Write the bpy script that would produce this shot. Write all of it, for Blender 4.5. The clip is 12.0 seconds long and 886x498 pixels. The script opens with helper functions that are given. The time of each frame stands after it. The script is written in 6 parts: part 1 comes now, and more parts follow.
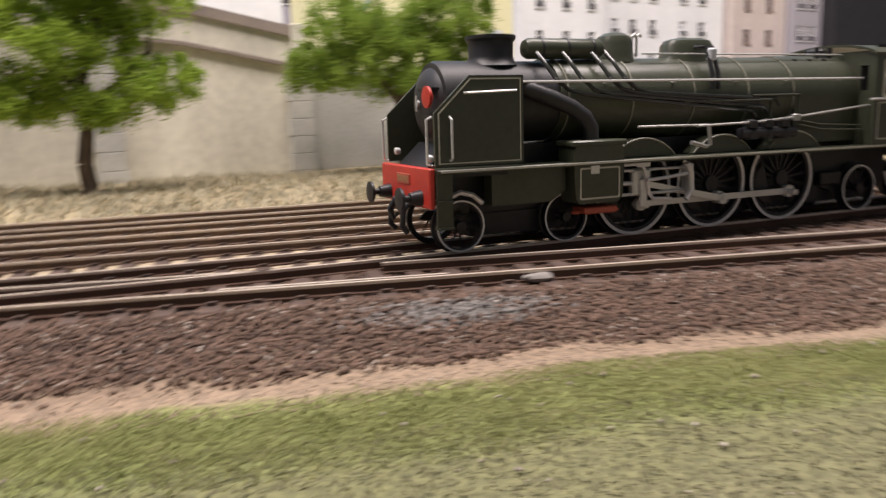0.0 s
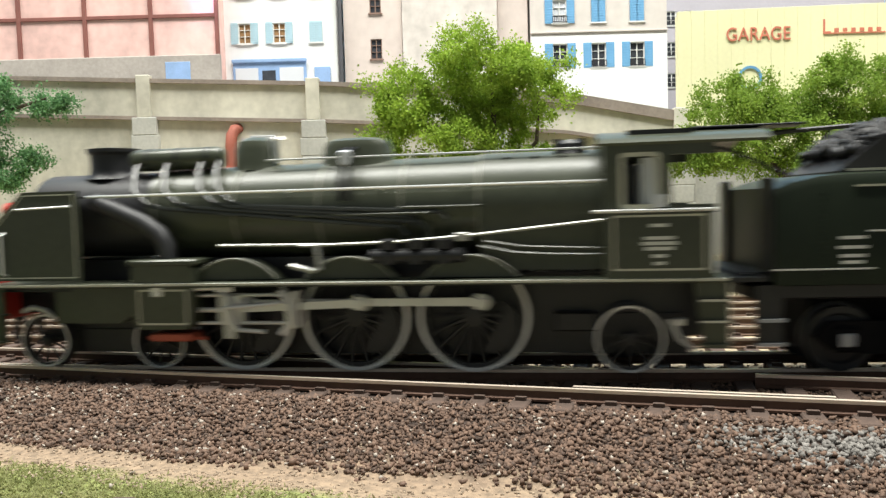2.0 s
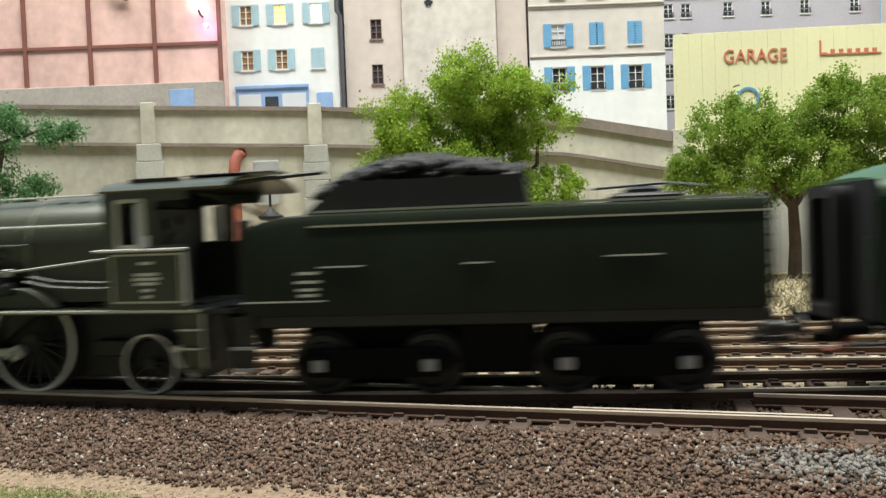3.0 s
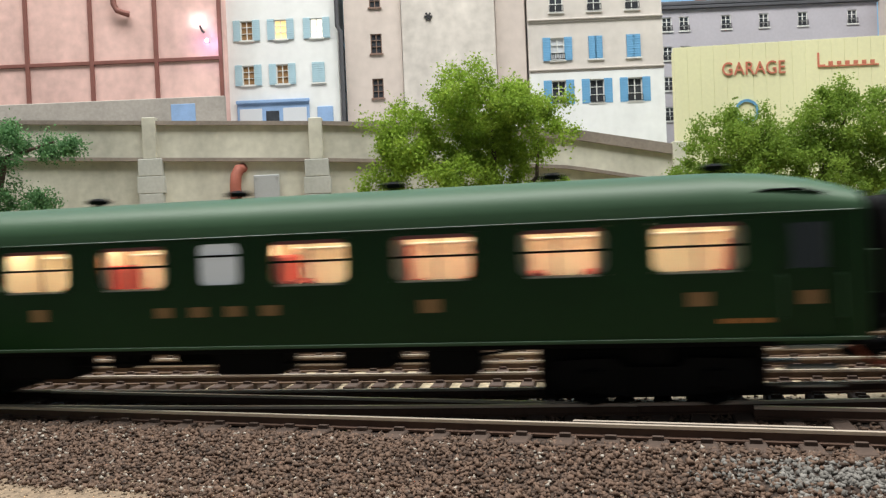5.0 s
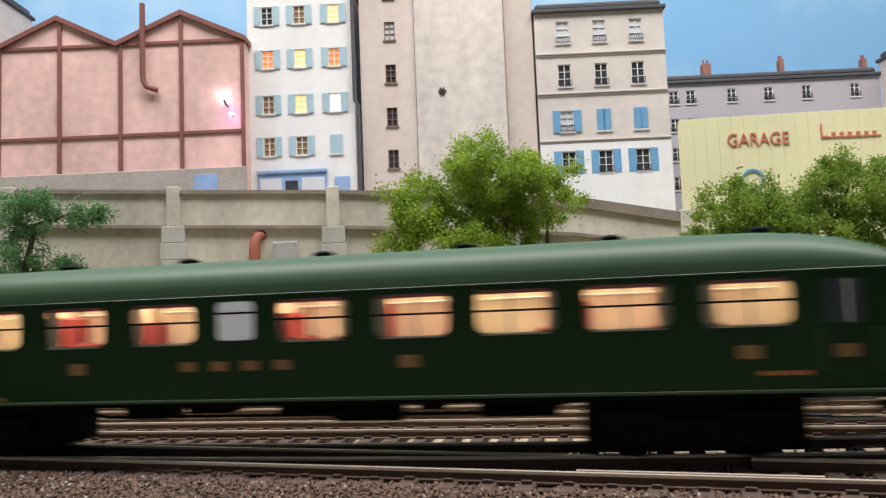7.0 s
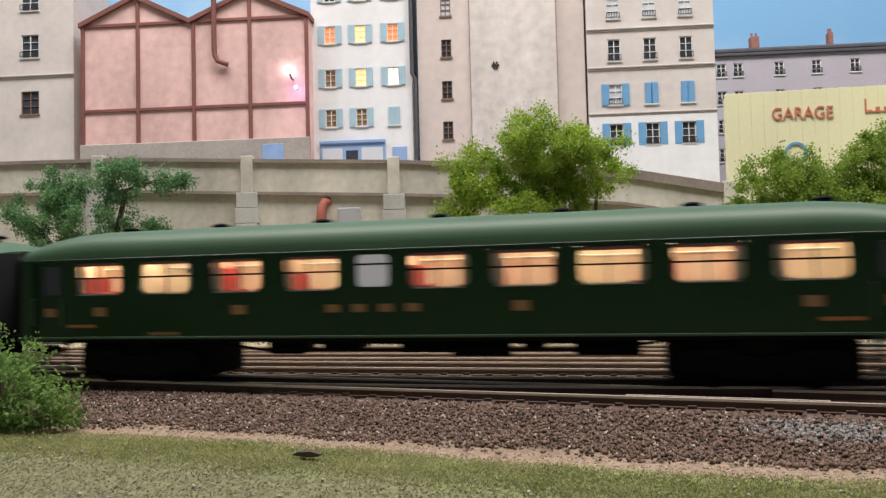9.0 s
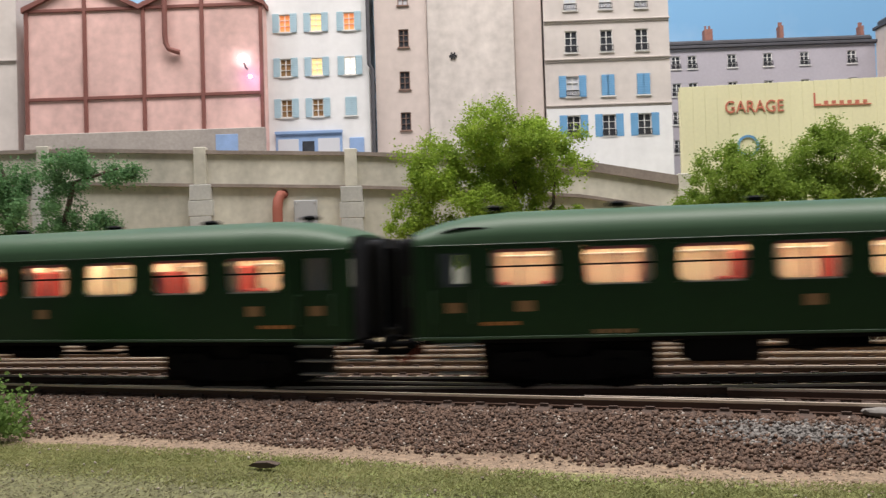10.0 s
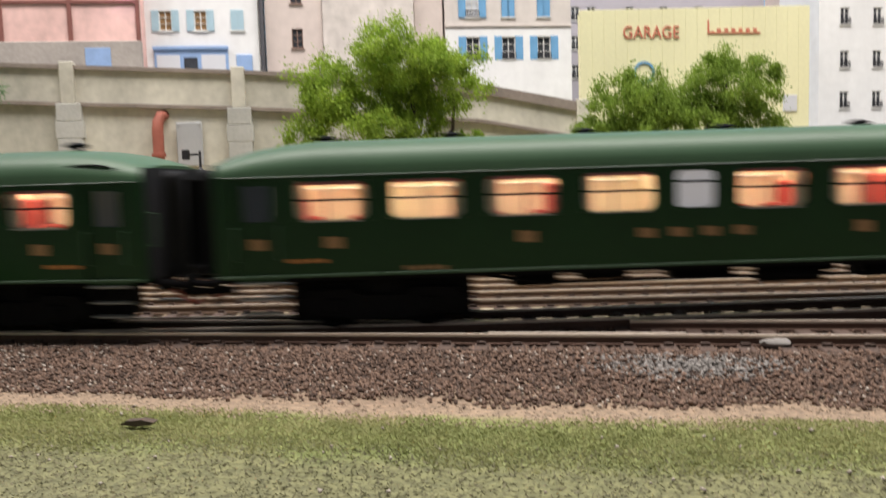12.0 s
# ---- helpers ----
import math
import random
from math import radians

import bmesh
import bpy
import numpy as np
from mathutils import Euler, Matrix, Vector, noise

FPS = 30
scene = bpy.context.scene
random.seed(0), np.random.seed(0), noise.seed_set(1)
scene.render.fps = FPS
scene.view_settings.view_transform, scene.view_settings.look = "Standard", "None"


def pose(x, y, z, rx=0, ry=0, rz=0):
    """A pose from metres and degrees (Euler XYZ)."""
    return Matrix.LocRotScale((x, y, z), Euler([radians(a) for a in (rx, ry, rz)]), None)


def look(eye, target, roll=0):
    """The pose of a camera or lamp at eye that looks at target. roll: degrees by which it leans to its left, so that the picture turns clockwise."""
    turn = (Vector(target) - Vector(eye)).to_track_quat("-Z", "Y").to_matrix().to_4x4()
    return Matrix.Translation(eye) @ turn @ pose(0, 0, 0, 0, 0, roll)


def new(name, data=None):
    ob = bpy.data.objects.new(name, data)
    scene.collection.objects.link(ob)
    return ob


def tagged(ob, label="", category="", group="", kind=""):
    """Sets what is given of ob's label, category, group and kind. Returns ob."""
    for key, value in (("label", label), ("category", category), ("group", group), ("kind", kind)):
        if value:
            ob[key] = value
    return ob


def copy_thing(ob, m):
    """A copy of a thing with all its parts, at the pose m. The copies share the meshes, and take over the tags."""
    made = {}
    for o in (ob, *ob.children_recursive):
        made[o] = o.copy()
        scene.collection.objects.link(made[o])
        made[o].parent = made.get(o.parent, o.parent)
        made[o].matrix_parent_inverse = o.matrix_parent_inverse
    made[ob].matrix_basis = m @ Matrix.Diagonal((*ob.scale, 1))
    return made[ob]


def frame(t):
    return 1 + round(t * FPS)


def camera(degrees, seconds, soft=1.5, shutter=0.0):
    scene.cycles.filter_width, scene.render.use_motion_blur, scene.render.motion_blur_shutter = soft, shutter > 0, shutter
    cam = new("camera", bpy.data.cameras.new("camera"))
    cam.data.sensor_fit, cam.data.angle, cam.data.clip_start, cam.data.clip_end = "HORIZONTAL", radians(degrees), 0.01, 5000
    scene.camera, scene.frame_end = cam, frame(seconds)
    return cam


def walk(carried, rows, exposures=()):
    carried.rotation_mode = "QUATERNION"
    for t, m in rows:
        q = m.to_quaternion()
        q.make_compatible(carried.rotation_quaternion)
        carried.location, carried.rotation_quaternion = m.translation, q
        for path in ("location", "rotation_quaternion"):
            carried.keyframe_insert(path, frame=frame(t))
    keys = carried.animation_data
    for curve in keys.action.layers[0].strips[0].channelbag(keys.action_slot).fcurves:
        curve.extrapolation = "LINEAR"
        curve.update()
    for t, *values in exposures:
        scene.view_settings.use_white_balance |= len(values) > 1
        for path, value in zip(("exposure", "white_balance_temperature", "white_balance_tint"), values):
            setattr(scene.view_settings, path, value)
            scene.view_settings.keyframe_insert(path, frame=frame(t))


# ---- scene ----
MM = 0.001  # the layout is built in millimetres, at 1:87

# ---- camera ----
cam = camera(60.94, 12.0, soft=1.3, shutter=0.7)
# seconds, eye in mm, yaw, pitch and roll in degrees
EYES = [
    (0.0, 11.6, -142.1, 31.2, -11.67, -10.13, -1.63),
    (0.2, 9.5, -141.4, 30.2, -8.07, -10.09, -0.41),
    (0.5, 9.0, -139.4, 29.6, -2.40, -9.57, -0.66),
    (0.7, 11.0, -136.7, 29.9, 1.93, -10.00, -0.61),
    (1.0, 10.6, -135.6, 30.4, 6.10, -10.55, -1.53),
    (1.2, 12.0, -133.1, 29.3, 6.20, -8.91, 0.28),
    (1.5, 13.5, -135.8, 33.3, 7.09, -6.30, 1.59),
    (1.7, 11.0, -137.8, 34.2, 11.48, -6.60, 0.80),
    (2.0, 14.6, -136.9, 34.3, 16.47, -3.40, -1.61),
    (2.5, 14.8, -137.4, 34.3, 16.63, -3.26, -1.56),
    (3.0, 15.9, -138.9, 34.7, 16.66, -1.72, -2.16),
    (3.5, 16.2, -139.2, 35.1, 16.67, -1.29, -2.41),
    (5.5, 16.4, -139.6, 34.9, 16.73, -0.55, -2.43),
    (6.0, 16.4, -139.8, 35.0, 16.75, -0.43, -2.45),
    (6.5, 16.5, -140.1, 34.9, 16.74, -0.05, -2.39),
    (7.0, 20.3, -148.5, 32.3, 17.63, 4.57, -2.29),
    (7.5, 23.7, -160.1, 31.8, 18.88, 2.98, -1.17),
    (7.7, 23.4, -167.8, 33.2, 19.45, 2.96, -1.31),
    (9.3, 22.4, -183.4, 28.3, 20.83, 1.91, -1.45),
    (9.5, 22.6, -182.3, 29.1, 19.99, 1.68, -1.91),
    (10.0, 21.7, -181.4, 32.3, 17.64, 1.24, -1.75),
    (10.5, 19.8, -181.5, 33.8, 16.33, 1.04, -1.66),
    (11.0, 19.8, -180.3, 34.8, 15.47, 0.99, -1.41),
    (11.5, 18.4, -173.8, 32.6, 11.83, -0.71, -0.91),
    (12.0, 18.2, -169.2, 33.9, 10.00, -4.75, -1.79),
]


def held(x, y, z, yaw, pitch, roll):
    return pose(x * MM, y * MM, z * MM, 0, 0, yaw) @ pose(0, 0, 0, 90 + pitch) @ pose(0, 0, 0, 0, 0, roll)


walk(cam, [(row[0], held(*row[1:])) for row in EYES], exposures=[(0.0, 0.12, 6800, 20), (0.5, 0.48, 6600, 17), (1.0, 0.6, 6500, 15), (1.5, 0.74, 6500, 9), (2.0, 0.56, 6500, 3), (2.5, 0.33, 6500, 2), (3.0, 0.2, 6500, 1), (3.5, 0.05, 6470, 2), (5.5, 0.0, 6350, 5), (7.0, -0.1, 6450, 11), (9.5, -0.15, 6500, 13), (10.5, -0.15, 6540, 13), (11.5, -0.2, 6580, 12), (12.0, 0.1, 6600, 12)])

# ---- light: a lit exhibition hall, with a long bank of lamps above the layout ----
world = bpy.data.worlds.new("hall")
scene.world = world
world.use_nodes = True
world.node_tree.nodes["Background"].inputs[0].default_value = (0.86, 0.93, 1.0, 1)
world.node_tree.nodes["Background"].inputs[1].default_value = 0.13


def bank(name, place, aim, sx, sy, watts, colour):
    data = bpy.data.lights.new(name, "AREA")
    data.shape, data.size, data.size_y, data.energy, data.color = "RECTANGLE", sx, sy, watts, colour
    ob = new(name, data)
    ob.matrix_world = look(place, aim)


bank("lamp_bank", (-0.05, 0.06, 0.95), (-0.08, 0.25, 0), 1.6, 0.3, 24.5, (1.0, 0.955, 0.92))


# ---- materials ----
def mat(name, colour, rough=0.6, metal=0.0, vary=0.15, scale=60.0, fine=900.0, bump=0.1, emit=0.0, spread=0.0, colour2=None, streak=1.0, spec=0.5, thin=0.0):
    """Colour with coarse stains and fine grain; scales are per metre. streak stretches the stains upright."""
    m = bpy.data.materials.new(name)
    m.use_nodes = True
    nt = m.node_tree
    b = nt.nodes["Principled BSDF"]
    b.inputs["Roughness"].default_value, b.inputs["Metallic"].default_value = rough, metal
    b.inputs["Specular IOR Level"].default_value = spec
    tc = nt.nodes.new("ShaderNodeTexCoord")
    mp = nt.nodes.new("ShaderNodeMapping")
    mp.inputs["Scale"].default_value = (1, 1, streak)
    nt.links.new(tc.outputs["Object"], mp.inputs[0])
    n1, n2 = nt.nodes.new("ShaderNodeTexNoise"), nt.nodes.new("ShaderNodeTexNoise")
    n1.inputs["Scale"].default_value, n1.inputs["Detail"].default_value = scale, 6
    n2.inputs["Scale"].default_value, n2.inputs["Detail"].default_value = fine, 3
    nt.links.new(mp.outputs[0], n1.inputs["Vector"])
    nt.links.new(tc.outputs["Object"], n2.inputs["Vector"])
    add = nt.nodes.new("ShaderNodeMath")
    add.operation = "MULTIPLY_ADD"
    nt.links.new(n2.outputs[0], add.inputs[0])
    add.inputs[1].default_value = 0.5
    nt.links.new(n1.outputs[0], add.inputs[2])
    src = add.outputs[0]
    if spread:
        info = nt.nodes.new("ShaderNodeNewGeometry")
        mul = nt.nodes.new("ShaderNodeMath")
        mul.operation = "MULTIPLY_ADD"
        nt.links.new(info.outputs["Random Per Island"], mul.inputs[0])
        mul.inputs[1].default_value = spread
        nt.links.new(src, mul.inputs[2])
        src = mul.outputs[0]
    ramp = nt.nodes.new("ShaderNodeValToRGB")
    mid = 0.75 + spread / 2
    ramp.color_ramp.elements[0].position, ramp.color_ramp.elements[1].position = (mid - 0.28 - spread / 2) / 1.6, (mid + 0.28 + spread / 2) / 1.6
    half = nt.nodes.new("ShaderNodeMath")
    half.operation = "MULTIPLY"
    half.inputs[1].default_value = 1 / 1.6
    nt.links.new(src, half.inputs[0])
    nt.links.new(half.outputs[0], ramp.inputs[0])
    c2 = colour2 or tuple(min(c * (1 + vary), 1) for c in colour)
    c1 = tuple(c * (1 - vary) for c in colour)
    ramp.color_ramp.elements[0].color, ramp.color_ramp.elements[1].color = (*c1, 1), (*c2, 1)
    nt.links.new(ramp.outputs[0], b.inputs["Base Color"])
    if bump:
        bp = nt.nodes.new("ShaderNodeBump")
        bp.inputs["Strength"].default_value, bp.inputs["Distance"].default_value = min(bump, 1), 0.0003
        nt.links.new(n2.outputs[0], bp.inputs["Height"])
        nt.links.new(bp.outputs[0], b.inputs["Normal"])
    if thin:
        # light shines through thin leaves
        out, tr, mix = nt.nodes["Material Output"], nt.nodes.new("ShaderNodeBsdfTranslucent"), nt.nodes.new("ShaderNodeMixShader")
        mix.inputs[0].default_value = thin
        nt.links.new(ramp.outputs[0], tr.inputs[0])
        nt.links.new(b.outputs[0], mix.inputs[1])
        nt.links.new(tr.outputs[0], mix.inputs[2])
        nt.links.new(mix.outputs[0], out.inputs[0])
    if emit:
        b.inputs["Emission Color"].default_value = (*colour, 1)
        b.inputs["Emission Strength"].default_value = emit
    return m


def glass(name, colour=(0.9, 0.95, 0.95), rough=0.02, clear=0.85):
    m = bpy.data.materials.new(name)
    m.use_nodes = True
    nt = m.node_tree
    out = nt.nodes["Material Output"]
    g, t, mix = nt.nodes.new("ShaderNodeBsdfGlossy"), nt.nodes.new("ShaderNodeBsdfTransparent"), nt.nodes.new("ShaderNodeMixShader")
    g.inputs["Roughness"].default_value = rough
    t.inputs[0].default_value = (*colour, 1)
    mix.inputs[0].default_value = 1 - clear
    nt.links.new(t.outputs[0], mix.inputs[1])
    nt.links.new(g.outputs[0], mix.inputs[2])
    nt.links.new(mix.outputs[0], out.inputs[0])
    return m


M = {
    "loco": mat("loco_green", (0.052, 0.058, 0.038), 0.34, 0, 0.25, 50, 600, 0.05),
    "gloss": mat("glossy_black", (0.035, 0.038, 0.033), 0.16, 0, 0.2, 60, 600, 0.02),
    # darker and less shiny than the loco green
    "tender": mat("tender_green", (0.012, 0.018, 0.009), 0.4, 0, 0.25, 50, 600, 0.05, spec=0.25),
    "black": mat("loco_black", (0.016, 0.016, 0.018), 0.45, 0, 0.3, 60, 700, 0.05),
    "smoke": mat("smokebox_black", (0.02, 0.02, 0.022), 0.5, 0, 0.3, 60, 700, 0.08),
    "bright": mat("bright_steel", (0.72, 0.72, 0.7), 0.3, 0.35, 0.12, 90, 900, 0.04),
    "wheelrim": mat("white_tyre", (0.85, 0.85, 0.82), 0.35, 0.0, 0.12, 90, 900, 0.04),
    "line": mat("pale_lining", (0.52, 0.51, 0.42), 0.5, 0, 0.1),
    "band": mat("boiler_band_olive", (0.2, 0.2, 0.155), 0.4, 0, 0.15),
    "red": mat("buffer_red", (0.55, 0.04, 0.025), 0.45, 0, 0.15, 80, 800, 0.04),
    "redlead": mat("red_lead", (0.42, 0.09, 0.05), 0.5, 0, 0.2, 80),
    "coal": mat("coal", (0.012, 0.012, 0.013), 0.5, 0, 0.5, 300, 900, 0.6, spread=0.2),
    "coach": mat("coach_green", (0.0065, 0.04, 0.009), 0.3, 0, 0.15, 30, 500, 0.02, spec=0.3),
    "roof": mat("coach_roof", (0.045, 0.105, 0.05), 0.5, 0, 0.12, 25, 500, 0.03),
    "dark": mat("dark_underframe", (0.006, 0.006, 0.007), 0.8, 0, 0.3, 80, 800, 0.05, spec=0.12),
    "rubber": mat("bellows_black", (0.01, 0.01, 0.012), 0.7, 0, 0.2),
    "plate": mat("tan_plate", (0.36, 0.2, 0.09), 0.5, 0, 0.15),
    "orangeline": mat("orange_lettering", (0.55, 0.22, 0.06), 0.5, 0, 0.1),
    "palelet": mat("pale_lettering", (0.7, 0.7, 0.66), 0.5, 0, 0.05),
    "cream": mat("cream_partition", (0.82, 0.7, 0.52), 0.6, 0, 0.1),
    # grey lifted so that the colour carries the highlights along the treads
    "steptread": mat("step_grey", (0.34, 0.34, 0.32), 0.6, 0.2, 0.2),
    "rodsteel": mat("dull_steel_rod", (0.4, 0.4, 0.38), 0.35, 0.4, 0.12, 90, 900, 0.04),
    "seat": mat("red_moquette", (0.4, 0.055, 0.04), 0.8, 0, 0.15),
    "curtain": mat("cream_curtain", (0.74, 0.62, 0.45), 0.8, 0, 0.15),
    "strip": mat("warm_led", (1.0, 0.79, 0.54), 0.5, 0, 0, emit=14),
    "bushleaf": mat("bush_green", (0.13, 0.27, 0.055), 0.85, 0, 0.45, 45, 400, 0.0, spread=0.3, colour2=(0.3, 0.46, 0.13), thin=0.4),
    "leafmid": mat("leaf_mid_green", (0.15, 0.28, 0.03), 0.85, 0, 0.35, 45, 400, 0.0, spread=0.3, colour2=(0.35, 0.49, 0.08), thin=0.45),
    # lavatory panes glow themselves, in place of a light behind them
    "amberpane": mat("amber_pane", (0.62, 0.33, 0.13), 0.4, 0, 0.12, 60, 500, 0.02, emit=0.35),
    "lavpane": mat("lit_frosted_pane", (0.66, 0.65, 0.69), 0.35, 0, 0.04, emit=0.28),
    "frosted": mat("frosted_pane", (0.62, 0.64, 0.68), 0.35, 0, 0.04),
    "pane": glass("clear_pane"),
    "sandrail": mat("sandy_rail", (0.17, 0.11, 0.075), 0.6, 0.2, 0.25, 80, 900, 0.1),
    "sandsleeper": mat("sandy_sleeper", (0.13, 0.095, 0.07), 0.9, 0, 0.3, 120, 900, 0.2),
    "rail": mat("rail_rust", (0.12, 0.07, 0.05), 0.6, 0.4, 0.25, 80, 900, 0.1),
    "railtop": mat("rail_head", (0.72, 0.61, 0.51), 0.3, 0.25, 0.1, 200, 900, 0.02),
    "sleeper": mat("sleeper_brown", (0.085, 0.055, 0.042), 0.85, 0, 0.3, 150, 1200, 0.3),
    "ballast": mat("ballast_stone", (0.07, 0.04, 0.027), 0.75, 0, 0.6, 300, 1500, 0.3, spread=1.2, colour2=(0.165, 0.1, 0.068)),
    "fleck": mat("tan_stone", (0.34, 0.28, 0.22), 0.8, 0, 0.3, 300, 1500, 0.2, spread=0.7, colour2=(0.52, 0.46, 0.4)),
    "ballast_pale": mat("pale_ballast", (0.15, 0.135, 0.12), 0.9, 0, 0.4, 300, 1500, 0.3, spread=0.7, colour2=(0.3, 0.28, 0.26)),
    "sandgrain": mat("sand_grain", (0.24, 0.175, 0.12), 0.95, 0, 0.3, 300, 1500, 0.2, spread=0.7, colour2=(0.4, 0.31, 0.225)),
    "concrete": mat("wall_concrete", (0.55, 0.53, 0.45), 0.9, 0, 0.3, 22, 170, 0.15, streak=0.35),
    "pillar": mat("pillar_concrete", (0.44, 0.44, 0.41), 0.9, 0, 0.2, 30, 500, 0.3),
    "dirtline": mat("wall_ledge", (0.25, 0.21, 0.18), 0.9, 0, 0.3, 40, 600, 0.2),
    "pink": mat("pink_render", (0.69, 0.46, 0.42), 0.85, 0, 0.3, 22, 130, 0.05, streak=0.4),
    "beam": mat("rust_beam", (0.2, 0.075, 0.06), 0.7, 0, 0.2, 60),
    "plinth": mat("grey_plinth", (0.36, 0.33, 0.3), 0.9, 0, 0.25, 25, 500, 0.2),
    "white": mat("white_render", (0.76, 0.77, 0.77), 0.85, 0, 0.1, 25, 140, 0.05, streak=0.4),
    "beige": mat("beige_render", (0.6, 0.52, 0.48), 0.85, 0, 0.16, 22, 130, 0.05, streak=0.35),
    "blank": mat("stained_render", (0.66, 0.61, 0.57), 0.9, 0, 0.34, 16, 110, 0.05, streak=0.18),
    "stone": mat("pale_stone", (0.6, 0.555, 0.52), 0.85, 0, 0.14, 25, 150, 0.05),
    "cornice": mat("cornice", (0.55, 0.5, 0.47), 0.8, 0, 0.1, 40),
    "greyhouse": mat("grey_lilac_render", (0.4, 0.38, 0.42), 0.9, 0, 0.1, 20, 400, 0.1),
    "slate": mat("slate", (0.07, 0.07, 0.08), 0.8, 0, 0.25, 60),
    "brickred": mat("chimney_brick", (0.28, 0.13, 0.1), 0.85, 0, 0.2, 200),
    "yellow": mat("pale_yellow_boards", (0.78, 0.76, 0.48), 0.8, 0, 0.08, 20, 400, 0.1, streak=0.3),
    "redletter": mat("red_letter", (0.58, 0.19, 0.12), 0.6, 0, 0.1),
    "bluepaint": mat("blue_shutter", (0.13, 0.33, 0.56), 0.7, 0, 0.12, 120),
    "paleblue": mat("pale_blue_shutter", (0.36, 0.52, 0.6), 0.7, 0, 0.12, 120),
    "shopblue": mat("shop_blue", (0.25, 0.38, 0.62), 0.7, 0, 0.12, 120),
    "framewhite": mat("window_white", (0.7, 0.7, 0.68), 0.6, 0, 0.05),
    "framebrown": mat("window_brown", (0.22, 0.14, 0.11), 0.6, 0, 0.1),
    "darkpane": mat("dark_pane", (0.05, 0.055, 0.065), 0.15, 0, 0.3, 90),
    "litpane_y": mat("lit_yellow", (1.0, 0.72, 0.3), 0.5, 0, 0, emit=0.9),
    "litpane_w": mat("lit_white", (1.0, 0.93, 0.8), 0.5, 0, 0, emit=1.2),
    "litpane_o": mat("lit_orange", (0.95, 0.3, 0.1), 0.5, 0, 0, emit=0.55),
    "brownpane": mat("brown_blind", (0.3, 0.17, 0.07), 0.7, 0, 0.2, 90),
    "bulb": mat("lamp_bulb", (1.0, 0.85, 0.9), 0.5, 0, 0, emit=14),
    "violet": mat("violet_glow_source", (0.8, 0.4, 1.0), 0.5, 0, 0, emit=110),
    "iron": mat("dark_iron", (0.03, 0.03, 0.035), 0.6, 0.3, 0.2),
    "rustpipe": mat("rust_pipe", (0.3, 0.09, 0.06), 0.75, 0, 0.3, 60),
    "sign": mat("grey_sheet", (0.4, 0.41, 0.42), 0.7, 0, 0.1),
    "leaf": mat("leaf_green", (0.21, 0.37, 0.037), 0.85, 0, 0.35, 45, 400, 0.0, spread=0.3, colour2=(0.46, 0.62, 0.09), thin=0.45),
    "leafdark": mat("leaf_bluegreen", (0.08, 0.22, 0.09), 0.85, 0, 0.5, 45, 400, 0.0, spread=0.3, colour2=(0.24, 0.46, 0.19), thin=0.4),
    "bark": mat("bark", (0.09, 0.065, 0.05), 0.9, 0, 0.3, 120, 800, 0.4),
    "grass": mat("static_grass", (0.2, 0.24, 0.065), 0.9, 0, 0.2, 32, 120, 0.0, spread=0.12, colour2=(0.43, 0.41, 0.2), thin=0.4),
    "drygrass": mat("dry_grass", (0.24, 0.22, 0.14), 0.9, 0, 0.3, 25, 300, 0.0, spread=0.5, colour2=(0.42, 0.39, 0.28)),
    "moss": mat("mossy_turf", (0.16, 0.165, 0.075), 0.9, 0, 0.35, 26, 120, 0.0, spread=0.2, colour2=(0.34, 0.31, 0.2), thin=0.4),
    "road": mat("street_grey", (0.3, 0.29, 0.27), 0.9, 0, 0.15, 40),
}


# ---- mesh helpers, in millimetres ----
def box(bm, x0, x1, y0, y1, z0, z1, bev=0.0):
    r = bmesh.ops.create_cube(bm, size=1)
    for v in r["verts"]:
        v.co = Vector(((x0 + x1) / 2 + v.co.x * (x1 - x0), (y0 + y1) / 2 + v.co.y * (y1 - y0), (z0 + z1) / 2 + v.co.z * (z1 - z0)))
    if bev:
        edges = list({e for v in r["verts"] for e in v.link_edges})
        bmesh.ops.bevel(bm, geom=edges, offset=bev, segments=1, affect="EDGES")


def rod(bm, p, q, r, r2=None, n=12):
    """A round bar from p to q."""
    p, q = Vector(p), Vector(q)
    d = q - p
    m = Matrix.Translation((p + q) / 2) @ d.to_track_quat("Z", "Y").to_matrix().to_4x4()
    bmesh.ops.create_cone(bm, cap_ends=True, segments=n, radius1=r, radius2=r if r2 is None else r2, depth=d.length, matrix=m)


def pipe(bm, points, r, n=8):
    """A bent pipe through the points."""
    pts = [Vector(p) for p in points]
    rings = []
    for i, p in enumerate(pts):
        d = (pts[min(i + 1, len(pts) - 1)] - pts[max(i - 1, 0)]).normalized()
        a = d.cross(Vector((0.13, 0.97, 0.2))).normalized()
        b = d.cross(a)
        rings.append([bm.verts.new(p + r * (a * math.cos(2 * math.pi * k / n) + b * math.sin(2 * math.pi * k / n))) for k in range(n)])
    for s, t in zip(rings, rings[1:]):
        for k in range(n):
            bm.faces.new((s[k], s[(k + 1) % n], t[(k + 1) % n], t[k]))
    bm.faces.new(rings[0])
    bm.faces.new(rings[-1][::-1])


